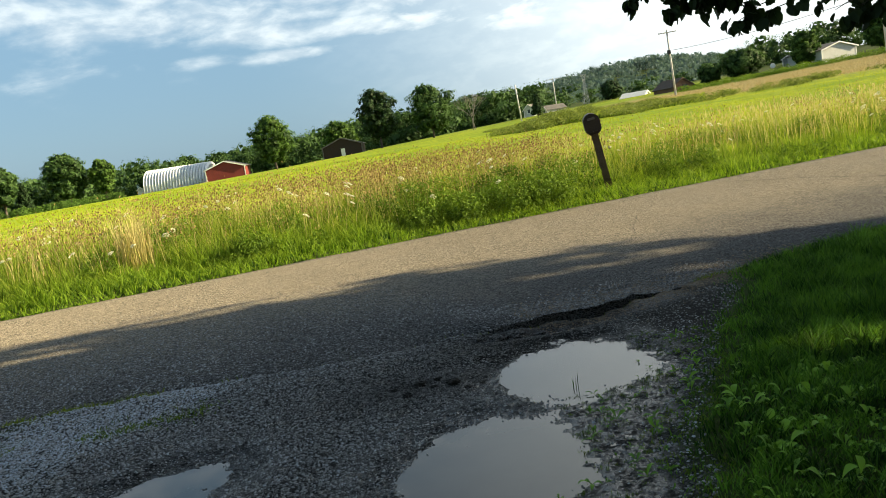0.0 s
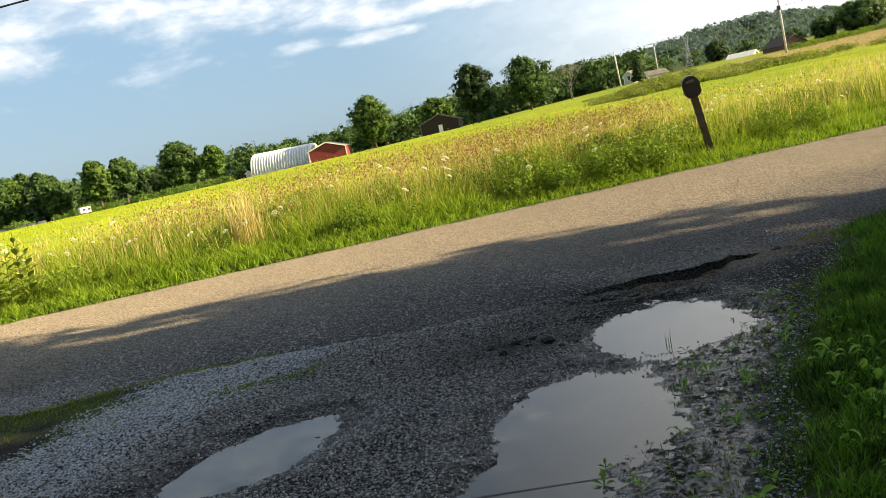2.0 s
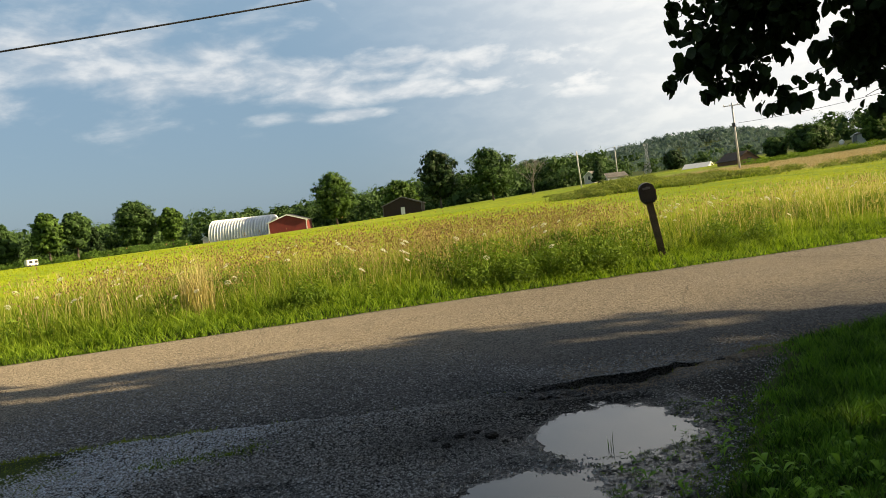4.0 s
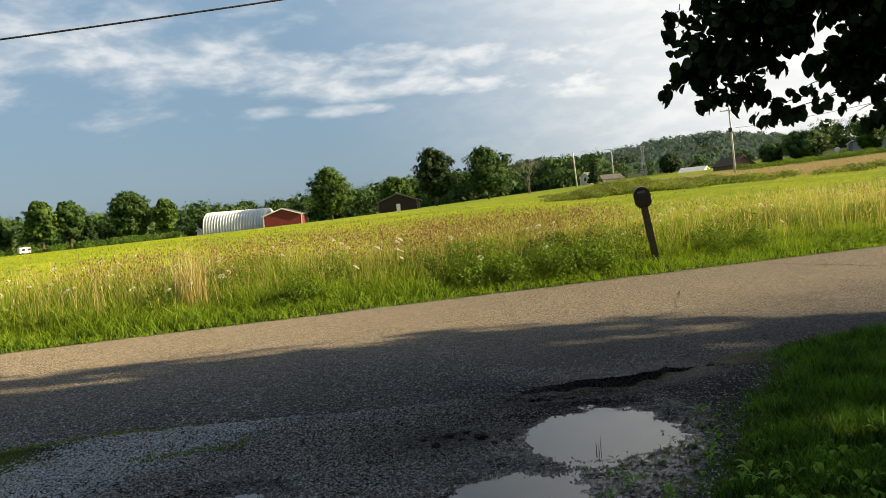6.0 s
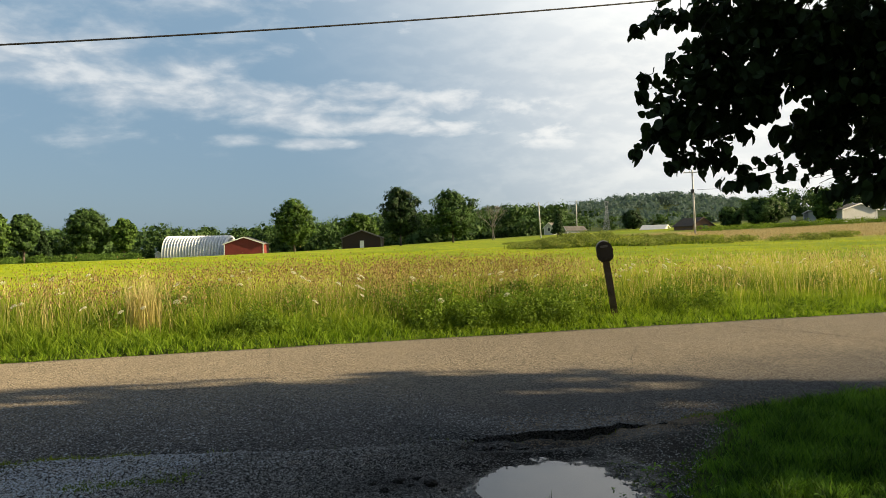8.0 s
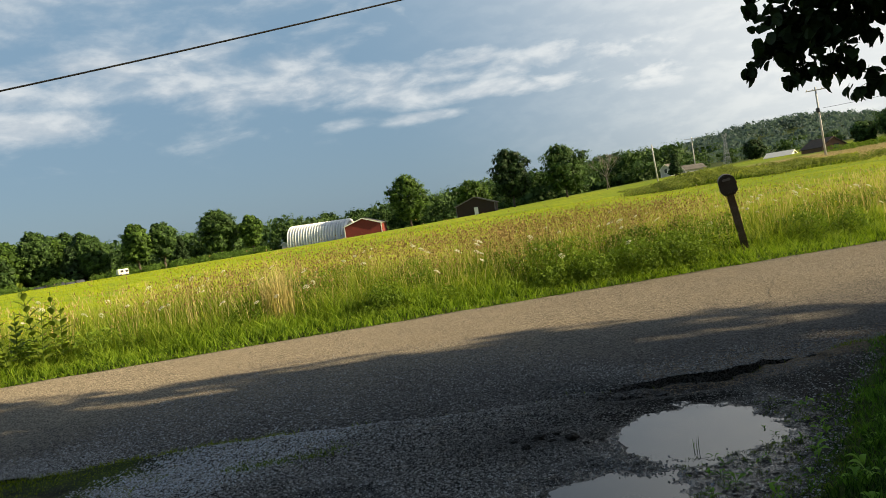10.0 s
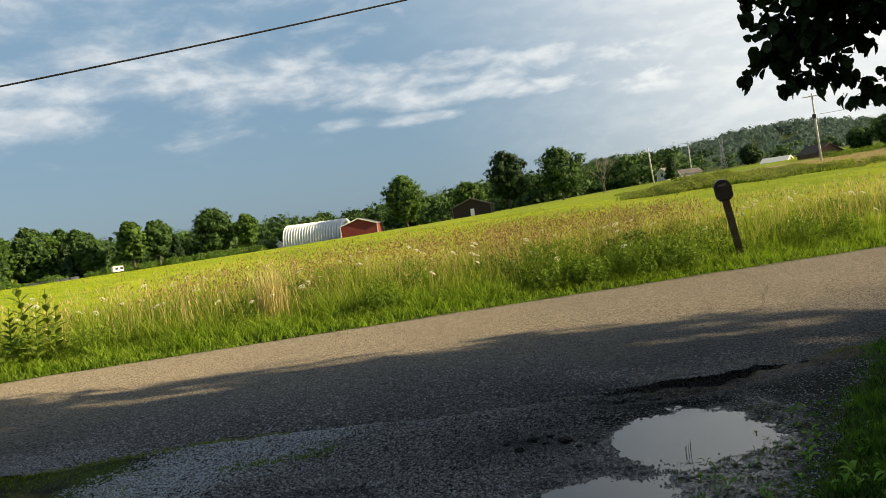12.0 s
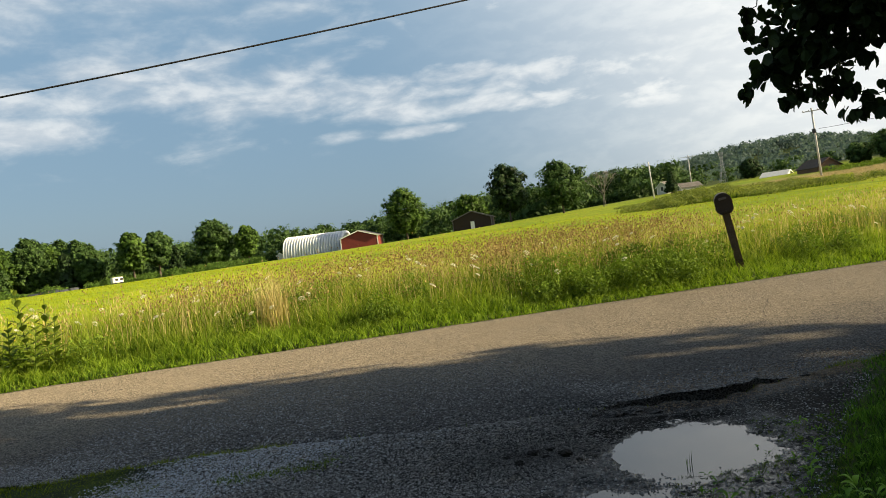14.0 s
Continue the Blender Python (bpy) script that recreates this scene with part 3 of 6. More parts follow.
def make_tree(m, height, width, bare, mat, label, seed, count=4200, size=0.36, shape="round", trunk_r=0.22, category="tree", group="", thin=False):
    gen = np.random.default_rng(seed)
    ob = thing("tree", m, label, category, group)
    lobes = crown_lobes(gen, height, width, bare, 26, shape)
    bm = bmesh.new()
    lean = Vector((gen.normal() * 0.02, gen.normal() * 0.02, 1)) * height
    prev, rp = Vector((0, 0, -0.3)), trunk_r * 1.35
    for k in range(1, 6):
        p = lean * (k / 6) + Vector((gen.normal() * 0.06, gen.normal() * 0.06, 0))
        r = trunk_r * (1 - 0.15 * k)
        rod(bm, prev, p, rp, r, 9)
        prev, rp = p, r
    for lx, ly, lz, *_ in lobes:
        base = lean * (max(0.18, min(0.8, lz / height - 0.18)))
        tip = Vector((lx, ly, lz))
        rod(bm, base, tip, trunk_r * 0.32, 0.03, 5)
    part("trunk", bm, BARK, ob, smooth=True)
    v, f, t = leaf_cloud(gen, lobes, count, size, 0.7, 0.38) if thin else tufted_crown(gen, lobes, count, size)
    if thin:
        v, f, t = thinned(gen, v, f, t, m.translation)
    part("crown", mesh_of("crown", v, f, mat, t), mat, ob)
    return ob


def at_az(az, r, dz=0.0):
    """A place r metres off in the direction az, degrees clockwise from +y, on the ground."""
    x, y = r * math.sin(radians(az)), r * math.cos(radians(az))
    return x, y, float(ground_height(x, y)) + dz

# ---- far off: woods, hill, trees, buildings ----
def woods(name, spots, height, width, per, size, mat, label, seed):
    """Many far trees in one object: trunks are hidden, crowns are clouds of sprays with gaps."""
    gen = np.random.default_rng(seed)
    vs, fs, ts, base = [], [], [], 0
    for x, y in spots:
        h, w = height * (0.72 + 0.5 * gen.random()), width * (0.75 + 0.5 * gen.random())
        lobes = [(x + gen.normal() * w * 0.22, y + gen.normal() * w * 0.22, float(ground_height(x, y)) + h * q, w * 0.5 * (1.0 - 0.5 * abs(q - 0.45)), h * 0.2) for q in (0.05, 0.2, 0.42, 0.62, 0.8)]
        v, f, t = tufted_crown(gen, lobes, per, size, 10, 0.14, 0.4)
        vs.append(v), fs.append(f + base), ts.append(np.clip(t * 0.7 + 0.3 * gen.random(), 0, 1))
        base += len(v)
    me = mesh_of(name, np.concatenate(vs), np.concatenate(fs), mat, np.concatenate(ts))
    return tagged(new(name, me), label, "woods", kind="stuff")


gen = np.random.default_rng(3)
spots = []
for az in np.arange(-33, 9, 0.62):
    for r in (300, 322, 348):
        q = radians(az + gen.normal() * 0.3)
        rr = r + gen.normal() * 6
        spots.append((rr * math.sin(q), rr * math.cos(q)))
woods("far_woods", spots, 11.5, 13, 620, 0.29, LEAF_MID, "long line of deciduous woods behind the field", 11)
# a wooded ridge, its colour painted hazier, shows above the first line of trees
# the hill's distance haze is mixed into this pale bluish leaf colour
HAZED_HILL_LEAF = foliage("hazed_hill_leaf", (0.080, 0.128, 0.138), (0.096, 0.150, 0.152), through_light=0.5)
HAZED_RIDGE_LEAF = foliage("hazed_ridge_leaf", (0.034, 0.062, 0.038), (0.080, 0.126, 0.062), through_light=0.3)
spots = [(r * math.sin(radians(a)), r * math.cos(radians(a))) for r in (560, 600, 640) for a in np.arange(-16, 9, 1.1) + 0.3 * gen.normal()]
woods("ridge_woods", spots, 14, 17, 900, 0.42, HAZED_RIDGE_LEAF, "wooded ridge behind the line of field trees", 14)
spots = []
while len(spots) < 1000:
    x, y = gen.normal(310, 230), gen.normal(1080, 210)
    if 600 < math.hypot(x, y) and 0 < x < 900:
        spots.append((x, y))
woods("hill_woods", spots, 14, 19, 240, 0.55, HAZED_HILL_LEAF, "distant wooded hill with haze painted into its leaf colour", 12)
spots = []
for az in np.arange(2, 44, 0.95):
    for r in (255, 285, 420):
        q = radians(az + gen.normal() * 0.4)
        spots.append(((r + gen.normal() * 10) * math.sin(q), (r + gen.normal() * 10) * math.cos(q)))
woods("hedge_woods", [s for s in spots if math.hypot(*s) > 380 or math.degrees(math.atan2(*s)) > 21], 7.5, 9, 800, 0.22, LEAF_MID, "dark woods behind the houses on the rise", 13)

BROAD = "full-crowned green broadleaf tree at the edge of the hay field"
# az, distance, height, width, bare trunk, material, seed
for az, r, h, w, bare, mat, seed, label in (
    (-24.64, 165, 10.4, 8.6, 1.6, LEAF_MID, 21, "dark round-crowned tree at the far edge of the hay field"),
    (-22.43, 163, 8.3, 4.3, 1.5, LEAF_WARM, 22, "slender young tree with a thin straight trunk"),
    (-11.0, 186, 12.6, 9.6, 1.0, LEAF_WARM, 23, "tall lopsided bright green tree beside the red barn"),
    (-6.25, 215, 9.6, 9.4, 0.8, LEAF_WARM, 24, "broad bright green tree behind the brown barn"),
    (-3.35, 190, 14.4, 10.6, 2.0, LEAF_DARK, 25, "tall dark broadleaf tree behind the hay field"),
    (0.5, 190, 13.0, 11.6, 1.0, LEAF_MID, 26, "wide dense tree with its crown almost to the ground"),
    (-30.1, 150, 9.3, 5.2, 1.8, LEAF_WARM, 27, BROAD),
    (-28.5, 152, 8.8, 5.0, 2.2, LEAF_MID, 28, BROAD),
    (-32.9, 158, 7.6, 6.0, 0.8, LEAF_MID, 30, BROAD),
    (8.15, 205, 5.9, 4.2, 0.3, LEAF_DARK, 31, "small dark conifer in front of a white house"),
    (20.0, 182, 4.2, 5.4, 0.2, LEAF_MID, 32, "rounded bush-like tree on the rise"),
    (22.1, 178, 5.6, 8.4, 0.2, LEAF_MID, 33, "wide low dark tree on the rise"),
    (25.9, 172, 7.0, 5.4, 0.4, LEAF_WARM, 34, "green tree beside the beige house"),
    (30.2, 185, 9.0, 8.0, 0.4, LEAF_WARM, 35, "green tree beside the beige house"),
    (13.4, 230, 5.2, 6.0, 0.3, LEAF_DARK, 36, "dark rounded tree on the rise"),
):
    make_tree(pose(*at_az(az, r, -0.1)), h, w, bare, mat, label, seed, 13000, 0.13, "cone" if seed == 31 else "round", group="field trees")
make_tree(pose(*at_az(-27.35, 155, -0.1)), 6.2, 3.4, 0.6, LEAF_DARK, "dark narrow conifer among the field trees", 29, 5000, 0.12, "cone", group="field trees")

kinds = [make_tree(pose(*at_az(-36.4, 165, -0.2)), 10.2, 8.5, 0.2, LEAF_MID, "dense woodland tree at the edge of the field", 41, 5200, 0.17, group="woodland edge"),
         make_tree(pose(*at_az(-38.6, 160, -0.2)), 10.2, 8.0, 0.4, LEAF_WARM, "dense woodland tree at the edge of the field", 42, 5200, 0.17, group="woodland edge"),
         make_tree(pose(*at_az(-34.3, 158, -0.2)), 7.6, 6.4, 0.0, LEAF_DARK, "dark spruce-like tree at the woodland edge", 43, 5200, 0.17, "cone", group="woodland edge")]
kinds.append(make_tree(pose(*at_az(-35.6, 172, -0.2)), 10.8, 6.4, 0.2, LEAF_MID, "tall slender woodland tree at the edge of the field", 44, 5200, 0.17, group="woodland edge"))
kinds.append(make_tree(pose(*at_az(-37.4, 171, -0.2)), 9.8, 6.0, 0.2, LEAF_WARM, "tall slender woodland tree at the edge of the field", 45, 5200, 0.17, group="woodland edge"))
gen = np.random.default_rng(5)
for k, az in enumerate(np.arange(-52, -32.5, 0.62)):
    for r, size in ((150 + 6 * gen.random(), 0.72), (164 + 8 * gen.random(), 0.95), (180 + 8 * gen.random(), 0.98)):
        if r < 160 and (az > -37.5 or gen.random() < 0.4):
            continue
        if abs(az + 40.2) < 1.7 and r < 164:
            continue
        src = kinds[(0, 3, 1, 4, 3, 4, 2)[int(gen.integers(0, 7))]]
        s = size * (0.8 + 0.35 * gen.random())
        copy_thing(src, pose(*at_az(az + gen.normal() * 0.25, r, -0.2), 0, 0, 360 * gen.random()) @ Matrix.Scale(s, 4))

WHITE_METAL = surface("ribbed_white_metal", (0.62, 0.64, 0.66), (0.78, 0.79, 0.80), 0.8, 8, 0.45, 0.1, 0.0, (0.5, 0.5, 0.48), 0.66)
RED_BOARD = surface("red_boards", (0.12, 0.018, 0.016), (0.19, 0.034, 0.028), 0.8, 9, 0.8, 0.2)
BROWN_BOARD = surface("brown_boards", (0.016, 0.010, 0.009), (0.034, 0.021, 0.018), 0.8, 9, 0.85, 0.2)
TRIM = surface("white_trim", (0.66, 0.66, 0.63), (0.8, 0.8, 0.77), 1.0, 12, 0.6, 0.1)
SHINGLE = surface("grey_shingle", (0.07, 0.068, 0.066), (0.15, 0.145, 0.14), 1.0, 10, 0.9, 0.3)
BROWN_SHINGLE = surface("brown_shingle", (0.06, 0.040, 0.030), (0.12, 0.085, 0.062), 1.0, 10, 0.9, 0.3)
BEIGE = surface("beige_siding", (0.42, 0.43, 0.41), (0.53, 0.54, 0.53), 0.7, 8, 0.75, 0.15)
BRICK = surface("far_brick", (0.15, 0.085, 0.055), (0.25, 0.145, 0.09), 0.7, 10, 0.85, 0.3)
DARK = surface("dark_opening", (0.012, 0.012, 0.013), (0.03, 0.03, 0.032), 1, 10, 0.5, 0.1)
PANE = surface("dull_pane", (0.05, 0.06, 0.07), (0.09, 0.10, 0.11), 1, 10, 0.12, 0.0)


def gable_house(name, m, w, d, eave, ridge, wall_mat, roof_mat, label, category, trim=TRIM, over=0.35, holes=(), side_holes=()):
    """A gabled building, its gable end to the front (-y). holes: (part, x, z, w, h, material) on the front."""
    ob = thing(name, m, label, category)
    bm = bmesh.new()
    prism(bm, [(-w / 2, -0.6), (w / 2, -0.6), (w / 2, eave), (0, ridge), (-w / 2, eave)], 0, d)
    part("wall", bm, wall_mat, ob)
    slope = (ridge - eave) / (w / 2)
    for side in (-1, 1):
        bm = bmesh.new()
        x1, z1 = side * (w / 2 + over), eave - slope * over
        prism(bm, [(0, ridge + 0.02), (x1, z1 + 0.02), (x1, z1 + 0.17), (0, ridge + 0.19)], -over, d + over)
        part("roof", bm, roof_mat, ob)
        bm = bmesh.new()
        prism(bm, [(side * 0.0, ridge - 0.06), (x1, z1 - 0.10), (x1, z1 + 0.15), (0, ridge + 0.17)], -over - 0.05, -over + 0.0)
        part("bargeboard", bm, trim, ob)
        bm = bmesh.new()
        box(bm, side * w / 2 - 0.1, side * w / 2 + 0.1, -0.04, 0.02, -0.6, eave)
        part("corner_board", bm, trim, ob)
    for kind, x, z, hw, hh, mat in holes:
        bm = bmesh.new()
        box(bm, x - hw / 2 - 0.1, x + hw / 2 + 0.1, -0.06, -0.003, z - 0.1, z + hh + 0.1)
        frame_ob = part(kind, bm, trim, ob)
        bm = bmesh.new()
        box(bm, x - hw / 2, x + hw / 2, -0.075, -0.062, z, z + hh)
        part("pane" if kind == "window" else "leaf", bm, mat, frame_ob)
    return ob


def facing(az, r, turn=0.0, dz=0.0):
    """On the ground at az and r, front towards the camera, then turned."""
    x, y, z = at_az(az, r, dz)
    return pose(x, y, z, 0, 0, -az + turn)


# the ribbed half-round shed
def arch_shed(m, length, radius, height):
    ob = thing("arch_shed", m, "long white half-round metal shed with deep ribs", "shed")
    ribs = 22
    per = 8
    xs = np.linspace(-length / 2, length / 2, ribs * per + 1)
    ang = np.linspace(0, math.pi, 25)
    wave = 0.7 * np.abs(np.sin(np.pi * ribs * (xs + length / 2) / length)) ** 0.9
    V = np.zeros((len(xs), len(ang), 3))
    grow = 1 + wave[:, None] / radius
    V[..., 0] = xs[:, None]
    V[..., 1] = -np.sign(np.cos(ang))[None] * np.abs(np.cos(ang))[None] ** 0.8 * radius * grow
    V[..., 2] = np.sin(ang)[None] ** 0.75 * height * grow - 0.4
    w = len(ang)
    i = (np.arange(len(xs) - 1)[:, None] * w + np.arange(w - 1)[None]).ravel()
    part("shell", mesh_of("shell", V.reshape(-1, 3), np.stack([i, i + 1, i + w + 1, i + w], 1), WHITE_METAL), WHITE_METAL, ob)
    for k, x in ((0, -length / 2 + 0.15), (-1, length / 2 - 0.15)):
        bm = bmesh.new()
        a = [bm.verts.new((x, V[k, j, 1] * 0.97, V[k, j, 2] * 0.97)) for j in range(w)]
        b = [bm.verts.new((x + 0.1, V[k, j, 1] * 0.97, V[k, j, 2] * 0.97)) for j in range(w)]
        bm.faces.new(a), bm.faces.new(b[::-1])
        for j in range(w - 1):
            bm.faces.new((a[j], a[j + 1], b[j + 1], b[j]))
        part("end_wall", bm, BEIGE, ob)
    return ob


arch_shed(facing(-17.5, 194, -18), 15.0, 5.0, 4.8)
gable_house("red_barn", facing(-14.55, 178, -8), 8.4, 11, 2.35, 3.75, RED_BOARD, SHINGLE, "low red board barn with white trim beside the arched shed", "barn")
gable_house("brown_barn", facing(-6.2, 186, -5), 9.2, 12, 2.4, 4.1, BROWN_BOARD, SHINGLE, "dark brown board barn with a small white door", "barn", trim=SHINGLE, holes=(("door", 0.1, -0.2, 0.9, 1.9, TRIM),))
gable_house("white_shed", facing(-20.3, 196), 1.1, 1.4, 1.5, 1.9, TRIM, SHINGLE, "tiny white shed beyond the arched shed", "shed")
gable_house("white_house", facing(7.5, 228, -24), 3.0, 5, 2.1, 3.4, BEIGE, SHINGLE, "white gabled house half hidden by a conifer", "house", holes=(("window", 0.0, 1.0, 0.8, 1.1, PANE),))
gable_house("house_wing", facing(8.6, 232, -64), 3.6, 6, 0.9, 2.0, BEIGE, SHINGLE, "low white house wing with a grey roof beside a conifer", "house", holes=(("window", 0.0, 0.2, 0.9, 0.8, PANE),))
gable_house("white_garage", facing(15.75, 205, 70, -0.85), 4, 6, 0.7, 1.7, TRIM, TRIM, "low building with a bright pale metal roof on the rise", "garage")
gable_house("brick_house", facing(18.15, 176, 34, -0.5), 5.2, 7, 1.3, 2.9, BRICK, BROWN_SHINGLE, "brown brick house with a dark roof on the rise", "house", trim=BROWN_SHINGLE, holes=(("window", 0.6, 0.4, 1.0, 1.1, PANE),))
gable_house("beige_house", facing(27.85, 172, 40), 7.6, 10, 2.2, 3.3, BEIGE, SHINGLE, "long beige sided house on the rise", "house")
gable_house("grey_shed", facing(24.85, 180), 1.9, 3, 2.0, 2.5, surface("grey_boards", (0.22, 0.23, 0.24), (0.33, 0.34, 0.35), 1, 9, 0.8, 0.2), SHINGLE, "small grey garden shed under a tree", "shed", holes=(("window", 0.3, 0.8, 0.5, 0.6, PANE),))

# ---- poles, wires, pylons ----
POLE_WOOD = surface("weathered_pole", (0.36, 0.36, 0.36), (0.55, 0.55, 0.55), 2.0, 30, 0.85, 0.4)
WIRE_MAT = surface("black_wire", (0.007, 0.007, 0.008), (0.014, 0.014, 0.016), 5, 50, 0.6, 0.0)
STEEL = surface("galvanised_steel", (0.13, 0.125, 0.115), (0.22, 0.215, 0.20), 1.0, 12, 0.5, 0.1, 0.25)
PALE_STEEL = surface("pale_galvanised_steel", (0.17, 0.20, 0.23), (0.28, 0.31, 0.35), 1.0, 12, 0.5, 0.1, 0.15)


def utility_pole(az, r, height, arm, lean, label):
    x, y, z = at_az(az, r, -0.4)
    ob = thing("utility_pole", pose(x, y, z, 0, -lean, 0), label, "utility pole", "utility poles")
    rod(bm := bmesh.new(), (0, 0, 0), (0, 0, height + 0.4), 0.18, 0.13, 10)
    part("post", bm, POLE_WOOD, ob, smooth=True)
    if arm:
        box(bm := bmesh.new(), -arm / 2, arm / 2, -0.16, -0.05, height - 0.15, height + 0.0)
        part("crossarm", bm, POLE_WOOD, ob)
        for q in (-0.45, -0.15, 0.3, 0.46):
            rod(bm := bmesh.new(), (q * arm, -0.1, height), (q * arm, -0.1, height + 0.18), 0.06, 0.04, 6)
            part("insulator", bm, STEEL, ob)
    return ob, (x, y, z)


def wire(name, points, r, label):
    """A hanging wire through the given points, round, of radius r."""
    p = np.array([tuple(q) for q in points])
    d = np.gradient(p, axis=0)
    side = np.cross(d, (0, 0, 1.0))
    side /= np.linalg.norm(side, axis=1)[:, None]
    up = np.cross(side, d)
    up /= np.linalg.norm(up, axis=1)[:, None]
    k, a = 6, np.arange(6) * math.pi / 3
    v = p[:, None] + r * (np.cos(a)[None, :, None] * side[:, None] + np.sin(a)[None, :, None] * up[:, None])
    i, j = np.meshgrid(np.arange(len(p) - 1), np.arange(k), indexing="ij")
    f = np.stack([i * k + j, i * k + (j + 1) % k, (i + 1) * k + (j + 1) % k, (i + 1) * k + j], -1).reshape(-1, 4)
    return tagged(part(name, mesh_of(name, v.reshape(-1, 3), f, WIRE_MAT, smooth=True), WIRE_MAT), label, "power line")


def sag(a, b, drop, n=18):
    a, b = Vector(a), Vector(b)
    return [a.lerp(b, k / n) - Vector((0, 0, 4 * drop * (k / n) * (1 - k / n))) for k in range(n + 1)]


pole_a, base_a = utility_pole(17.65, 138, 10.8, 3.0, 2.0, "tall grey wooden utility pole with a crossarm")
box(bm := bmesh.new(), -0.35, 0.1, -0.3, 0.3, 7.2, 7.9, 0.05)
part("transformer_can", bm, DARK, pole_a)
utility_pole(6.9, 180, 8.2, 0, 3.0, "bare grey wooden utility pole")
utility_pole(9.5, 235, 9.6, 4.2, 1.0, "far wooden utility pole with a long crossarm")
_, base_d = utility_pole(30.5, 112, 9.0, 2.4, 2.0, "grey wooden utility pole by the brown field")
wire("power_line", sag(Vector(base_a) + Vector((0.4, 0, 7.8)), Vector(base_d) + Vector((0, 0, 8.8)), 0.6), 0.03, "thin dark wire between two utility poles")
# the service wire hangs along the far side of the road, between a tall and a low pole
def service_point(x):
    return Vector((x, 12.84 + 0.374 * x, 5.03 + 0.166 * x + 0.0021 * x * x))


wire("service_wire", [service_point(x) for x in np.linspace(-15, 15, 50)], 0.0135, "black service wire hanging across the sky")
for x, label in ((15, "tall wooden pole carrying the service wire"), (-15, "short wooden pole at the end of the service wire")):
    top = service_point(x)
    ob = thing("wire_pole", pose(top.x, top.y, 0), label, "utility pole", "utility poles")
    rod(bm := bmesh.new(), (0, 0, -0.3), (0, 0, top.z + 0.25), 0.13, 0.09, 10)
    part("post", bm, POLE_WOOD, ob, smooth=True)


def pylon(az, r, height, spread, label):
    """A lattice tower: four legs that draw together, braces, a long thin head with crossarms."""
    ob = thing("pylon", facing(az, r, 20, -0.5), label, "pylon", "lattice towers")
    def half(z):
        return float(np.interp(z / height, (0, 0.62, 0.80, 1.0), (spread / 2, 0.52, 0.34, 0.85)))

    t = 0.029 * height / 16
    zs = [0, 0.15, 0.28, 0.39, 0.48, 0.56, 0.62, 0.68, 0.74, 0.80, 0.90, 1.0]
    for sx in (-1, 1):
        for sy in (-1, 1):
            bm = bmesh.new()
            for z0, z1 in ((0, 0.62), (0.62, 0.8), (0.8, 1.0)):
                h0, h1 = half(z0 * height), half(z1 * height)
                rod(bm, (sx * h0, sy * min(h0, 0.5 if z0 >= 0.62 else 9), z0 * height), (sx * h1, sy * min(h1, 0.5), z1 * height), t * 2.2, t * 1.7, 4)
            part("leg", bm, PALE_STEEL, ob)
    for a, b in zip(zs, zs[1:]):
        a, b = a * height, b * height
        h0, h1 = half(a), half(b)
        d0, d1 = (h0, h1) if b < 0.65 * height else (min(h0, 0.5), min(h1, 0.5))
        c0, c1 = [(-h0, -d0), (h0, -d0), (h0, d0), (-h0, d0)], [(-h1, -d1), (h1, -d1), (h1, d1), (-h1, d1)]
        for k in range(4):
            j = (k + 1) % 4
            for p0, p1 in (((*c0[k], a), (*c1[j], b)), ((*c0[j], a), (*c1[k], b)), ((*c1[k], b), (*c1[j], b))):
                part("brace", rod(bmesh.new(), p0, p1, t * 1.2, t * 1.2, 4), PALE_STEEL, ob)
    for z, reach in ((height * 0.655, 1.15), (height * 0.985, 1.0)):
        bm = bmesh.new()
        for s in (-1, 1):
            rod(bm, (s * 0.4, 0, z - 0.45), (s * reach, 0, z), t * 1.5, t, 4)
            rod(bm, (0, 0, z), (s * reach, 0, z), t * 1.5, t, 4)
            rod(bm, (s * reach, 0, z), (s * reach, 0, z - 0.6), t * 1.2, t * 1.6, 5)
        part("crossarm", bm, PALE_STEEL, ob)
    return ob


pylon(-40.3, 152, 16.6, 2.8, "tall grey steel lattice tower at the woodland edge")
pylon(11.6, 330, 13.0, 2.6, "far grey steel lattice tower on the rise")

# ---- mailbox ----
MAIL_PLASTIC = surface("brown_black_plastic", (0.022, 0.017, 0.014), (0.045, 0.036, 0.030), 4, 60, 0.55, 0.15)
POST_WOOD = surface("weathered_post", (0.05, 0.036, 0.026), (0.13, 0.10, 0.076), 6, 60, 0.85, 0.6)


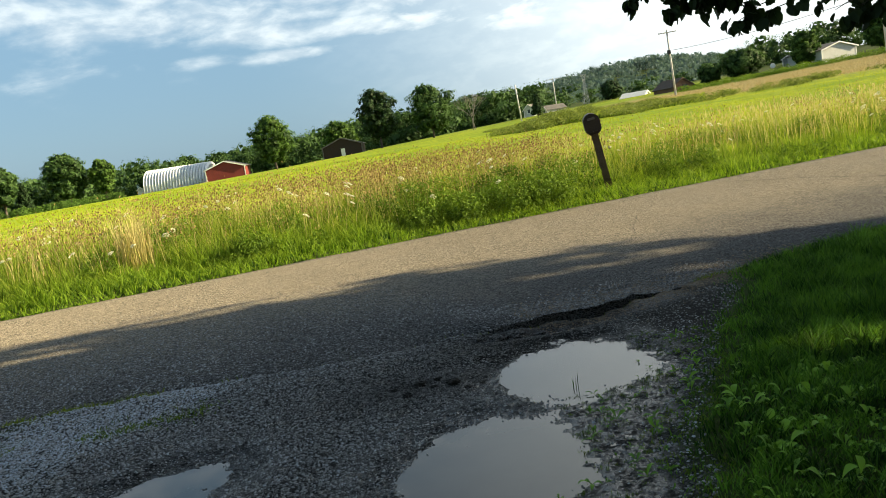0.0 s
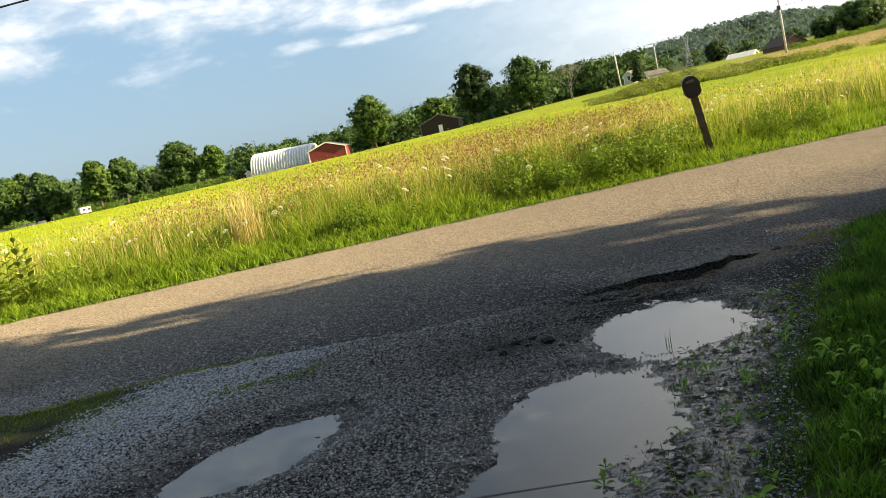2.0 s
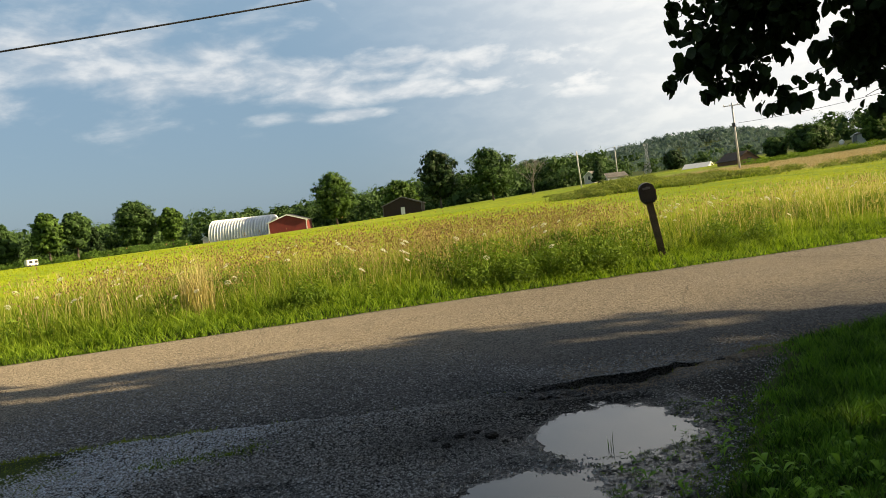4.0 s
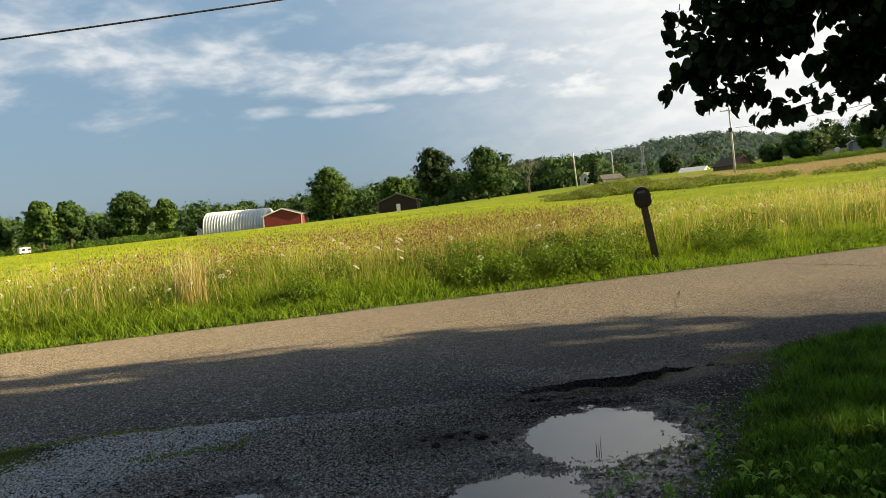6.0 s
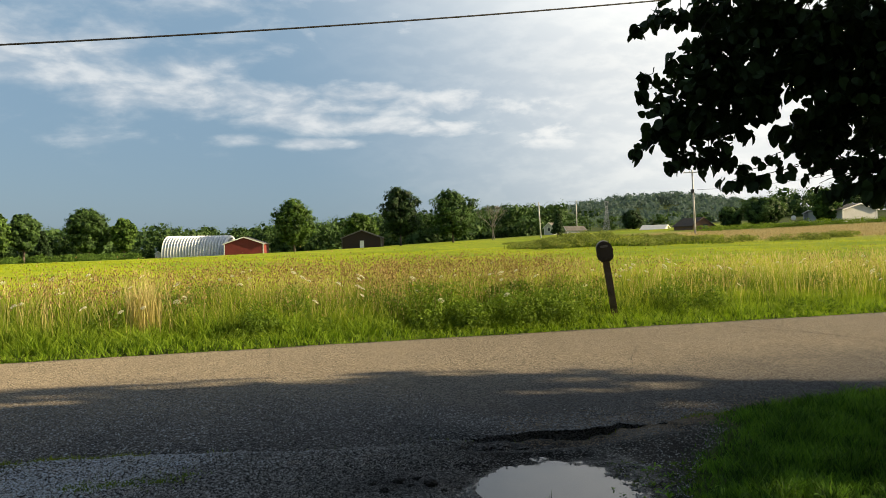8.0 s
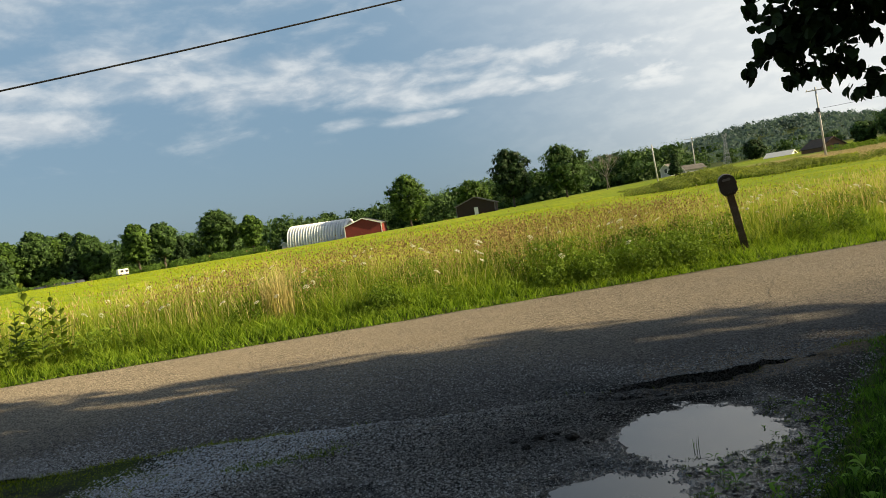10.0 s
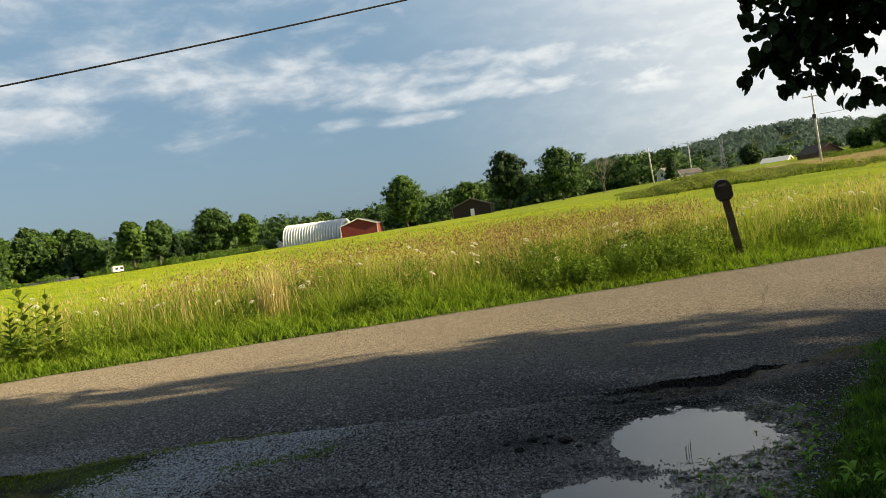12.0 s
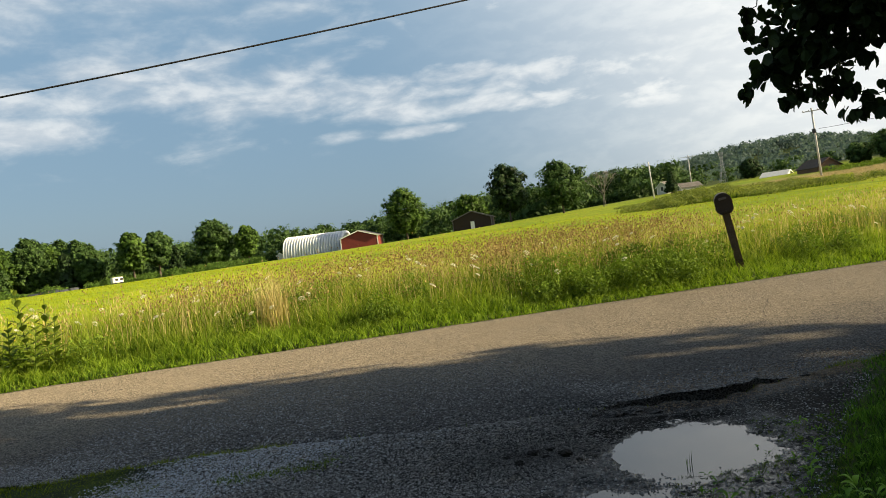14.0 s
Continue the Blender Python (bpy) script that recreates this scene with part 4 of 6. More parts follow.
def mailbox():
    r, az = 12.85, 11.95
    x, y = r * math.sin(radians(az)), r * math.cos(radians(az))
    ob = thing("mailbox", pose(x + 0.03, y, 0.02, 2, -8.5, -az + 2), "dark brown mailbox on a leaning wooden post in the weeds", "mailbox")
    box(bm := bmesh.new(), -0.055, 0.055, -0.055, 0.055, -0.25, 1.04, 0.012)
    part("post", bm, POST_WOOD, ob)
    box(bm := bmesh.new(), -0.085, 0.085, -0.20, 0.20, 1.0, 1.035, 0.008)
    part("bracket", bm, MAIL_PLASTIC, ob)
    ang = np.linspace(0, math.pi, 13)
    hood = [(-0.125, 1.062), (-0.108, 1.04), (0.108, 1.04), (0.125, 1.062)] + [(0.125 * math.cos(a), 1.20 + 0.125 * math.sin(a)) for a in ang]
    prism(bm := bmesh.new(), hood, -0.24, 0.26)
    bmesh.ops.bevel(bm, geom=list(bm.edges), offset=0.006, segments=2, affect="EDGES")
    part("body", bm, MAIL_PLASTIC, ob)
    door = [(-0.112, 1.07), (-0.096, 1.05), (0.096, 1.05), (0.112, 1.07)] + [(0.112 * math.cos(a), 1.195 + 0.112 * math.sin(a)) for a in ang]
    prism(bm := bmesh.new(), door, -0.258, -0.242)
    leaf = part("door", bm, MAIL_PLASTIC, ob)
    box(bm := bmesh.new(), -0.06, 0.06, -0.285, -0.259, 1.225, 1.262, 0.008)
    part("handle", bm, STEEL, leaf, "pale worn pull handle")
    box(bm := bmesh.new(), -0.108, 0.108, -0.285, -0.24, 1.025, 1.052, 0.01)
    part("lip", bm, MAIL_PLASTIC, ob)
    rod(bm := bmesh.new(), (0.128, -0.05, 1.17), (0.140, -0.05, 1.17), 0.02, 0.02, 10)
    box(bm, 0.13, 0.138, -0.06, 0.12, 1.155, 1.185)
    part("flag", bm, RED_BOARD, ob, "dull red signal flag, folded down")
    return ob


mailbox()


# ---- the overhanging tree ----
LEAF_NEAR = foliage("heart_leaf", (0.020, 0.036, 0.010), (0.045, 0.075, 0.020), through_light=0.22, rough=0.55, spec=0.2)


def heart_leaf(length=0.050, width=0.044):
    """One rounded, heart-shaped leaf with a short tip, folded along its midrib and curled: points and faces."""
    prof = [(0.0, 0.0), (-0.03, 0.55), (0.22, 0.97), (0.52, 1.0), (0.80, 0.68), (0.93, 0.28), (1.02, 0.0)]
    v, f = [], []
    for t, w in prof:
        z = -0.22 * t * t * length
        v += [(0, max(t, 0) * length, z), (-w * width / 2, t * length, z + 0.16 * w * width), (w * width / 2, t * length, z + 0.16 * w * width)]
    for k in range(len(prof) - 1):
        a, b = 3 * k, 3 * k + 3
        f += [(a, a + 1, b + 1, b), (a, b, b + 2, a + 2)]
    return np.array(v), np.array(f)


def spray_leaves(gen, centres, hang=0.7, scale=1.0):
    """Leaves at the given places, hanging with their tips down and out."""
    lv, lf = heart_leaf()
    n = len(centres)
    tip = gen.normal(size=(n, 3)) * 0.7 + np.array((0, 0, -hang))
    tip /= np.linalg.norm(tip, axis=1)[:, None]
    side = np.cross(tip, gen.normal(size=(n, 3)))
    side /= np.linalg.norm(side, axis=1)[:, None]
    up = np.cross(side, tip)
    s = (scale * (0.7 + 0.55 * gen.random(n)))[:, None, None]
    v = centres[:, None] + s * (lv[None, :, :1] * side[:, None] + lv[None, :, 1:2] * tip[:, None] + lv[None, :, 2:] * up[:, None])
    f = (np.arange(n)[:, None, None] * len(lv) + lf[None]).reshape(-1, 4)
    return v.reshape(-1, 3), f, np.repeat(gen.random(n), len(lv))


def overhanging_tree():
    gen = np.random.default_rng(77)
    root = Vector((5.6, 2.2, 0.0))
    ob = thing("shade_tree", pose(*root), "low-branched broadleaf tree with heart-shaped leaves overhanging the drive", "tree")
    # leaf masses at the ends of boughs: az, distance, height, half width, half height
    outer = [(17.5, 3.35, 1.92, 0.147, 0.178), (16.0, 3.35, 1.79, 0.131, 0.126), (18.4, 3.35, 1.73, 0.133, 0.123), (15.5, 3.35, 1.71, 0.106, 0.055), (20.2, 3.35, 1.89, 0.16, 0.155), (20.1, 3.35, 2.05, 0.155, 0.124), (18.0, 3.35, 2.05, 0.076, 0.061), (21.4, 3.35, 1.83, 0.099, 0.088), (22.4, 3.35, 1.92, 0.118, 0.118), (16.8, 3.35, 1.62, 0.066, 0.046), (18.3, 3.35, 1.6, 0.061, 0.056), (19.4, 3.35, 1.6, 0.036, 0.041), (20.6, 3.35, 1.72, 0.031, 0.067), (22.2, 3.35, 1.79, 0.063, 0.037)]
    upper = [(15.1, 3.45, 2.23, 0.072, 0.047), (16.6, 3.45, 2.22, 0.083, 0.047), (18.3, 3.45, 2.21, 0.11, 0.047), (19.9, 3.45, 2.19, 0.096, 0.064), (21.9, 3.45, 2.15, 0.161, 0.108), (24.2, 3.45, 2.07, 0.191, 0.191), (26.9, 3.45, 2.04, 0.224, 0.224), (29.0, 3.45, 1.98, 0.2, 0.257), (24.5, 3.45, 1.92, 0.11, 0.066), (20.7, 3.45, 2.32, 0.32, 0.08), (25.9, 3.45, 2.28, 0.388, 0.111)]
    inner = [(24.2, 3.4, 1.68, 0.081, 0.108), (25.5, 3.4, 1.73, 0.125, 0.125), (27.0, 3.4, 1.68, 0.154, 0.154), (28.8, 3.4, 1.72, 0.157, 0.224), (25.5, 3.4, 1.61, 0.087, 0.082), (27.6, 3.4, 1.55, 0.105, 0.078), (29.0, 3.4, 1.52, 0.101, 0.112), (26.8, 3.4, 1.84, 0.138, 0.083), (34.0, 3.5, 1.8, 0.24, 0.24), (37.0, 3.7, 1.85, 0.36, 0.3), (35.0, 3.9, 2.3, 0.6, 0.4), (41, 4.1, 2.3, 0.7, 0.6), (33.2, 3.5, 1.58, 0.16, 0.11), (28.2, 3.4, 1.80, 0.17, 0.12), (29.6, 3.4, 1.62, 0.13, 0.15), (30.6, 3.45, 1.86, 0.2, 0.2), (29.1, 3.90, 1.78, 0.15, 0.15)]
    # single sprays that hang out of the mass on bare twigs
    hanging = [(13.6, 3.3, 2.14, 0.015, 0.029), (13.9, 3.3, 1.94, 0.025, 0.025), (13.8, 3.3, 1.88, 0.022, 0.017), (13.4, 3.3, 1.64, 0.02, 0.029), (15.7, 3.3, 1.58, 0.017, 0.02), (22.1, 3.3, 1.59, 0.067, 0.031), (23.2, 3.3, 1.54, 0.042, 0.031), (19.6, 3.3, 1.5, 0.041, 0.025), (20.4, 3.3, 1.53, 0.031, 0.051), (21.4, 3.3, 1.51, 0.038, 0.046), (24.1, 3.3, 1.5, 0.052, 0.031), (25.2, 3.3, 1.48, 0.042, 0.032), (26.6, 3.3, 1.48, 0.069, 0.064), (25.9, 3.3, 1.44, 0.032, 0.027), (29.0, 3.3, 1.47, 0.098, 0.065), (23.1, 3.3, 1.7, 0.042, 0.036)]
    bm = bmesh.new()
    spine = [Vector((0, 0, -0.3)), Vector((-0.1, 0.1, 1.4)), Vector((-0.2, 0.25, 2.8)), Vector((-0.1, 0.3, 4.6)), Vector((0, 0.3, 6.6)), Vector((0.1, 0.3, 8.0))]
    radii = [0.26, 0.19, 0.16, 0.12, 0.07, 0.03]
    for k in range(5):
        rod(bm, spine[k], spine[k + 1], radii[k], radii[k + 1], 12)
    lobes = []
    for az, r, z, hw, hh in outer + upper + inner + hanging:
        tip = Vector((r * math.sin(radians(az)), r * math.cos(radians(az)), z)) - root
        if (az, r, z, hw, hh) in hanging:
            inward = -1 if az < 20 else 1
            mid_p, hub = tip + Vector((0.05, 0.02, 0.02)), tip + Vector((0.12 + 0.06 * inward, 0.04, 0.05))
        elif az < 22.5:
            # the outermost masses hang straight down out of the upper boughs
            mid_p, hub = tip + Vector((0, 0, 0.08)), tip + Vector((0.34, 0.06, max(0.1, 2.55 - z)))
        else:
            mid_p = tip + Vector((-0.17 * tip.x, -0.17 * tip.y, 0.20))
            hub = mid_p + Vector((-0.1 * tip.x, -0.1 * tip.y, 0.15))
        if (az, r, z, hw, hh) not in hanging:
            rod(bm, spine[2] + Vector((0, 0, (z - 2) * 0.4 if az >= 22.5 else 0.3)), hub, 0.016, 0.006, 7)
        rod(bm, hub, mid_p, 0.0025, 0.0015, 6)
        rod(bm, mid_p, tip, 0.0015, 0.001, 6)
        lobes.append((tip.x, tip.y, tip.z, hw, hh))
    high = []
    for k in range(26):
        a = k * 2.4
        h = 3.3 + 4.6 * (k + 0.5) / 26
        out = 3.0 * math.sin(math.pi * min(1, 0.25 + 0.72 * (h - 2.6) / 6.0)) * (0.55 + 0.45 * gen.random())
        p = Vector((math.cos(a) * out - 0.1, math.sin(a) * out + 0.9, h))
        rod(bm, spine[min(4, int(h / 1.8))], p, 0.05, 0.01, 6)
        high.append((p.x, p.y, p.z, 1.15, 0.9))
    part("trunk", bm, BARK, ob, smooth=True)
    lv, lf = heart_leaf()
    single = [mesh_of("leaf", lv, lf, LEAF_NEAR, np.full(len(lv), q)) for q in (0.15, 0.5, 0.85)]
    places = []
    for k, lobe in enumerate(lobes):
        n = int((9200 if lobe[3] < 0.33 else 7600) * lobe[3] * lobe[4]) if lobe[3] > 0.075 else 8 + int(5600 * lobe[3] * lobe[4])
        d = gen.normal(size=(n, 3))
        d /= np.linalg.norm(d, axis=1)[:, None]
        c = np.array(lobe[:3]) + d * (0.92 * gen.random(n) ** 0.5)[:, None] * np.array((lobe[3], lobe[3], lobe[4])) * (1 + 0.25 * np.sin(5 * d[:, :1] + k) * np.cos(4 * d[:, 1:2]))
        c = c[outside_gaps(gen, c + np.array(root), 0.5)]
        order = np.argsort(c[:, 2])
        # the lowest-hanging leaves of each bough are leaves of their own
        for j, p in enumerate(c[order[:11]]):
            leaf = part("leaf", single[j % 3], None, ob)
            leaf.matrix_basis = Matrix.Translation(p) @ pose(0, 0, 0, -60 + 25 * gen.normal(), 20 * gen.normal(), 360 * gen.random()) @ Matrix.Scale(0.7 + 0.36 * gen.random(), 4)
        places.append(c[order[11:]])
    v, f, t = spray_leaves(gen, np.concatenate(places), scale=0.87)
    sprays = part("foliage", mesh_of("foliage", v, f, LEAF_NEAR, t), LEAF_NEAR, ob)
    tagged(sprays, "dense dark heart-shaped leaves in hanging sprays", kind="stuff")
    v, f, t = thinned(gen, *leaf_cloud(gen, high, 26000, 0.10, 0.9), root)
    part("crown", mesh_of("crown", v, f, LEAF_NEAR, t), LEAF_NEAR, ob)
    return ob


overhanging_tree()
make_tree(pose(13.5, 3.1, 0), 9.5, 7.6, 0.9, LEAF_MID, "broadleaf tree on the lawn shading the road", 91, 22000, 0.23, trunk_r=0.25, thin=True)
make_tree(pose(20.5, 2.95, 0), 9.0, 8.8, 0.6, LEAF_MID, "broadleaf tree on the lawn shading the road", 92, 20000, 0.25, trunk_r=0.25, thin=True)
# added out of view, only to keep sky light off the shaded ground
for k, (x, y, h) in enumerate(((-7.5, -6.0, 10), (1.0, -8.5, 11), (9.0, -6.5, 10))):
    make_tree(pose(x, y, 0), h, 9, 0.8, LEAF_MID, "unseen leafy tree added behind the drive to block sky light", 95 + k, 4000, 0.34, trunk_r=0.25, group="yard trees")

# ---- grasses and weeds ----
def blades(gen, x, y, z, height, width, lean, tint=None):
    """Bent blades of grass: five points and three triangles each."""
    n = len(x)
    a, b = gen.random(n) * 2 * np.pi, gen.random(n) * 2 * np.pi
    side = np.stack([np.cos(a), np.sin(a), np.zeros(n)], 1) * (np.asarray(width) * np.ones(n))[:, None] / 2
    bend = np.stack([np.cos(b), np.sin(b), np.zeros(n)], 1) * (np.asarray(height) * lean * (0.3 + gen.random(n)))[:, None]
    root = np.stack([x, y, z], 1)
    rise = np.stack([np.zeros(n), np.zeros(n), np.asarray(height) * np.ones(n)], 1)
    midp = root + 0.55 * rise + 0.3 * bend
    v = np.stack([root - side, root + side, midp + 0.8 * side, midp - 0.8 * side, root + rise + bend], 1).reshape(-1, 3)
    k = np.arange(n)[:, None] * 5
    f = np.concatenate([k + (0, 1, 2), k + (0, 2, 3), k + (3, 2, 4)])
    t = np.repeat(gen.random(n) if tint is None else tint, 5)
    along = np.tile((0, 0, 0.55, 0.55, 1.0), n)
    return v, f, t, along


def stuff(name, data, mat, label, category):
    v, f, t, along = data
    return tagged(new(name, mesh_of(name, v, f, mat, t, along)), label, category, kind="stuff")


def heads(gen, p, length, width, tint=None):
    """Seed heads: a small pointed cluster of crossed leaves at each place p."""
    n = len(p)
    vs, fs, base = [], [], 0
    for q in range(2):
        a = gen.random(n) * np.pi
        side = np.stack([np.cos(a), np.sin(a), 0.3 * gen.normal(size=n)], 1) * (np.asarray(width) * np.ones(n))[:, None] / 2
        up = np.stack([0.3 * gen.normal(size=n), 0.3 * gen.normal(size=n), np.ones(n)], 1) * (np.asarray(length) * np.ones(n))[:, None]
        vs.append(np.stack([p - 0.3 * up, p + side, p + 0.7 * up, p - side], 1).reshape(-1, 3))
        fs.append(np.arange(n * 4).reshape(-1, 4) + base)
        base += n * 4
    t = np.repeat(gen.random(n) if tint is None else tint, 4)
    return np.concatenate(vs), np.concatenate(fs), np.concatenate([t, t]), np.ones(2 * len(t))


def along_verge(gen, n, s0, s1, d0, d1, power=1.0):
    """Random places between two distances behind the road's far edge."""
    s = s0 + (s1 - s0) * gen.random(n)
    d = d0 + (d1 - d0) * gen.random(n) ** power
    x, y = from_sn(s, FAR_EDGE + d)
    return x, y, ground_height(x, y), s, d


GRASS_EDGE = foliage("verge_grass", (0.030, 0.085, 0.008), (0.22, 0.36, 0.025), (0.30, 0.42, 0.045), 0.45)
GRASS_TALL = foliage("tall_grass", (0.032, 0.078, 0.008), (0.22, 0.32, 0.026), (0.36, 0.41, 0.062), 0.45)
STRAW = foliage("dry_straw", (0.32, 0.28, 0.10), (0.60, 0.53, 0.25), (0.56, 0.49, 0.24), 0.42)
DRY = foliage("dry_field_grass", (0.22, 0.185, 0.095), (0.47, 0.385, 0.21), None, 0.3)
SEED = foliage("brown_seed_heads", (0.14, 0.092, 0.040), (0.44, 0.32, 0.15), None, 0.2)
FORB = foliage("forb_leaves", (0.014, 0.046, 0.006), (0.17, 0.27, 0.028), None, 0.3)
PETAL = foliage("white_umbels", (0.62, 0.63, 0.56), (0.80, 0.80, 0.75), None, 0.3)
YELLOW = foliage("yellow_blossom", (0.45, 0.33, 0.02), (0.62, 0.50, 0.03), None, 0.3)
HAY = foliage("hay_grass", (0.15, 0.24, 0.008), (0.33, 0.39, 0.014), (0.36, 0.41, 0.020), 0.42)
LAWN = foliage("lawn_grass", (0.007, 0.032, 0.005), (0.19, 0.39, 0.042), None, 0.40)
MOSS = foliage("moss", (0.080, 0.13, 0.012), (0.28, 0.34, 0.030), None, 0.35)

gen = np.random.default_rng(101)
x, y, z, s, d = along_verge(gen, 82000, -17, 22, -0.07, 1.7, 0.95)
h = (0.07 + 0.25 * np.clip(d, 0, 1.3)) * (0.5 + 0.8 * gen.random(len(x))) * (0.8 + 0.35 * ripple(x, y, 3.0, 1.0))
stuff("verge_grass", blades(gen, x, y, z - 0.01, h, 0.013, 0.95, np.clip(0.5 + 0.3 * gen.normal(size=len(x)) + 0.3 * ripple(x, y, 7.0, 3.0), 0, 1)), GRASS_EDGE, "lush green grass along the far edge of the road", "grass")

x, y, z, s, d = along_verge(gen, 75000, -20, 26, 0.7, 7.5, 1.15)
keep = ((s > -3.2 + 0.4 * gen.random(len(s))) | (d > 1.5)) & (gen.random(len(s)) < np.clip(0.5 + 0.9 * ripple(x, y, 2.3, 8.0), 0.10, 1))
x, y, z, s, d = x[keep], y[keep], z[keep], s[keep], d[keep]
patch = 0.5 + 0.5 * ripple(x, y, 0.55, 2.0)
h = (0.42 + 0.42 * step(d, 0.7, 2.2) * (0.35 + 0.9 * patch) * (1 - 0.45 * step(d, 4.5, 7.5))) * (0.6 + 0.60 * gen.random(len(x))) * (1 - 0.24 * step(-s, 1.6, 3.6))
tint = np.clip(0.25 + 0.6 * gen.random(len(x)) * patch + 0.3 * step(d, 2, 5) + 0.25 * ripple(x, y, 3.1, 5.0), 0, 1)
stuff("tall_grass", blades(gen, x, y, z, h, 0.012, 0.5, tint), GRASS_TALL, "tall wild meadow grass, green turning straw-coloured", "grass")

x, y, z, s, d = along_verge(gen, 22000, -20, 26, 0.9, 7.0, 1.0)
patch = 0.5 + 0.5 * ripple(x, y, 0.42, 7.0)
clump = np.exp(-(((x + 4.2) / 0.35) ** 2 + ((y - 10.9) / 0.5) ** 2)) + 0.7 * np.exp(-(((x - 6.5) / 1.6) ** 2 + ((y - 15.0) / 1.2) ** 2))
keep = (gen.random(len(x)) < np.clip(0.2 + 0.75 * patch ** 1.5 + clump, 0, 1) * (1 - 0.68 * step(-s, 0.8, 2.6)) * (1 - 0.35 * step(x, 2.5, 4.0))) & ((s > -3.2) | (d > 1.6))
x, y, z, clump, d = x[keep], y[keep], z[keep], clump[keep], d[keep]
h = ((0.62 + 0.34 * gen.random(len(x))) * (0.75 + 0.25 * step(d, 1.0, 2.0)) + 0.06 * clump) * (1 - 0.18 * step(-x, 5.6, 7.5))
data = blades(gen, x, y, z, h, 0.0085, 0.22)
stuff("dry_stalks", data, STRAW, "thin dry straw-coloured stalks standing among the weeds", "weeds")
tips = data[0].reshape(-1, 5, 3)[:, 4]
brown = gen.random(len(x)) < np.where(clump > 0.3, 0.1, np.clip(0.15 + 0.85 * np.exp(-((x + 1.6) / 5.2) ** 4), 0, 1))
stuff("seed_heads", heads(gen, np.repeat(tips[brown], 8, 0) + gen.normal(size=(8 * brown.sum(), 3)) * (0.06, 0.06, 0.10), 0.026, 0.022), SEED, "brown dried flower and seed heads above the weeds", "weeds")
stuff("straw_plumes", heads(gen, tips[~brown], 0.11, 0.012), STRAW, "pale grass plumes above the weeds", "weeds")

# one thick clump of tall dead grass
a, q = gen.random(240) * 6.283, 0.24 * np.sqrt(gen.random(240))
x, y = -4.2 + q * np.cos(a), 10.8 + q * np.sin(a)
data = blades(gen, x, y, ground_height(x, y), 0.68 + 0.3 * gen.random(240), 0.009, 0.2)
stuff("dead_grass_clump", data, STRAW, "thick clump of tall pale dead grass", "grass")

# leafy forbs: dense low and middle storeys, thickest beside the mailbox
spots_x, spots_y, spots_z, s, d = along_verge(gen, 520, -17, 22, 1.05, 5.5, 1.1)
lobes = [(x0, y0, z0 + 0.2 + 0.18 * q, 0.20 + 0.12 * q, 0.22 + 0.14 * q) for x0, y0, z0, q, keep in zip(spots_x, spots_y, spots_z, gen.random(520), gen.random(520)) if x0 > -5.2 and keep < (0.85 if x0 < 2.4 else 0.3)]
lobes += [(x0, y0, z0 + 0.05 + 0.10 * q, 0.13 + 0.1 * q, 0.07 + 0.09 * q) for x0, y0, z0, s0, q in zip(*along_verge(gen, 60, -16, 20, 0.3, 1.1)[:4], gen.random(60))]
for cx0, cy0, tall in ((1.75, 11.55, 0.62), (2.1, 11.75, 0.7), (1.5, 11.8, 0.7), (1.2, 11.25, 0.5), (0.9, 11.5, 0.6), (0.6, 11.1, 0.45), (0.3, 11.2, 0.5), (0.0, 10.95, 0.4), (3.5, 12.9, 0.55), (4.0, 12.7, 0.5), (-2.3, 10.3, 0.4), (-6.4, 9.2, 0.4), (-7.1, 8.95, 0.4), (-7.8, 8.75, 0.42), (-8.5, 8.6, 0.4), (-9.2, 8.4, 0.4), (-5.8, 9.35, 0.35), (4.4, 12.9, 0.5)):
    lobes += [(cx0 - 0.15 + gen.normal() * 0.16, cy0 + 0.45 + gen.normal() * 0.16, tall * (0.25 + 0.6 * k / 5), 0.24, 0.2) for k in range(5)]
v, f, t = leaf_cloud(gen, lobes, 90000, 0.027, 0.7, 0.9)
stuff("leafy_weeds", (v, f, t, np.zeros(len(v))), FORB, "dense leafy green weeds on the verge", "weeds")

# white flat-topped flowers on thin stems
x, y, z, s, d = along_verge(gen, 290, -17, 22, 0.5, 6.0, 1.3)
vs, fs, ts = [], [], []
for x0, y0, z0, d0 in zip(x, y, z, d):
    top = np.array((x0, y0, z0 + 0.45 + 0.42 * gen.random()))
    if x0 < -4.8 and d0 < 1.6:
        continue
    r = 0.024 + 0.03 * gen.random()
    n = 44
    a, q = gen.random(n) * 6.283, np.sqrt(gen.random(n)) * r
    p = top + np.stack([np.cos(a) * q, np.sin(a) * q, 0.012 - 12 * q * q + 0.6 * q * np.sin(a + x0)], 1)
    hv, hf, ht, _ = heads(gen, p, 0.012, 0.016)
    fs.append(hf + sum(len(q0) for q0 in vs)), vs.append(hv), ts.append(ht)
stuff("white_flowers", (np.concatenate(vs), np.concatenate(fs), np.concatenate(ts), np.zeros(sum(map(len, vs)))), PETAL, "flat white umbels of wild carrot scattered in the weeds", "flowers")
x, y, z, s, d = along_verge(gen, 420, -18, 22, 1.0, 6.5)
stuff("yellow_flowers", heads(gen, np.stack([x, y, z + 0.4 + 0.35 * gen.random(len(x))], 1), 0.02, 0.022), YELLOW, "tiny yellow blossoms among the weeds", "flowers")

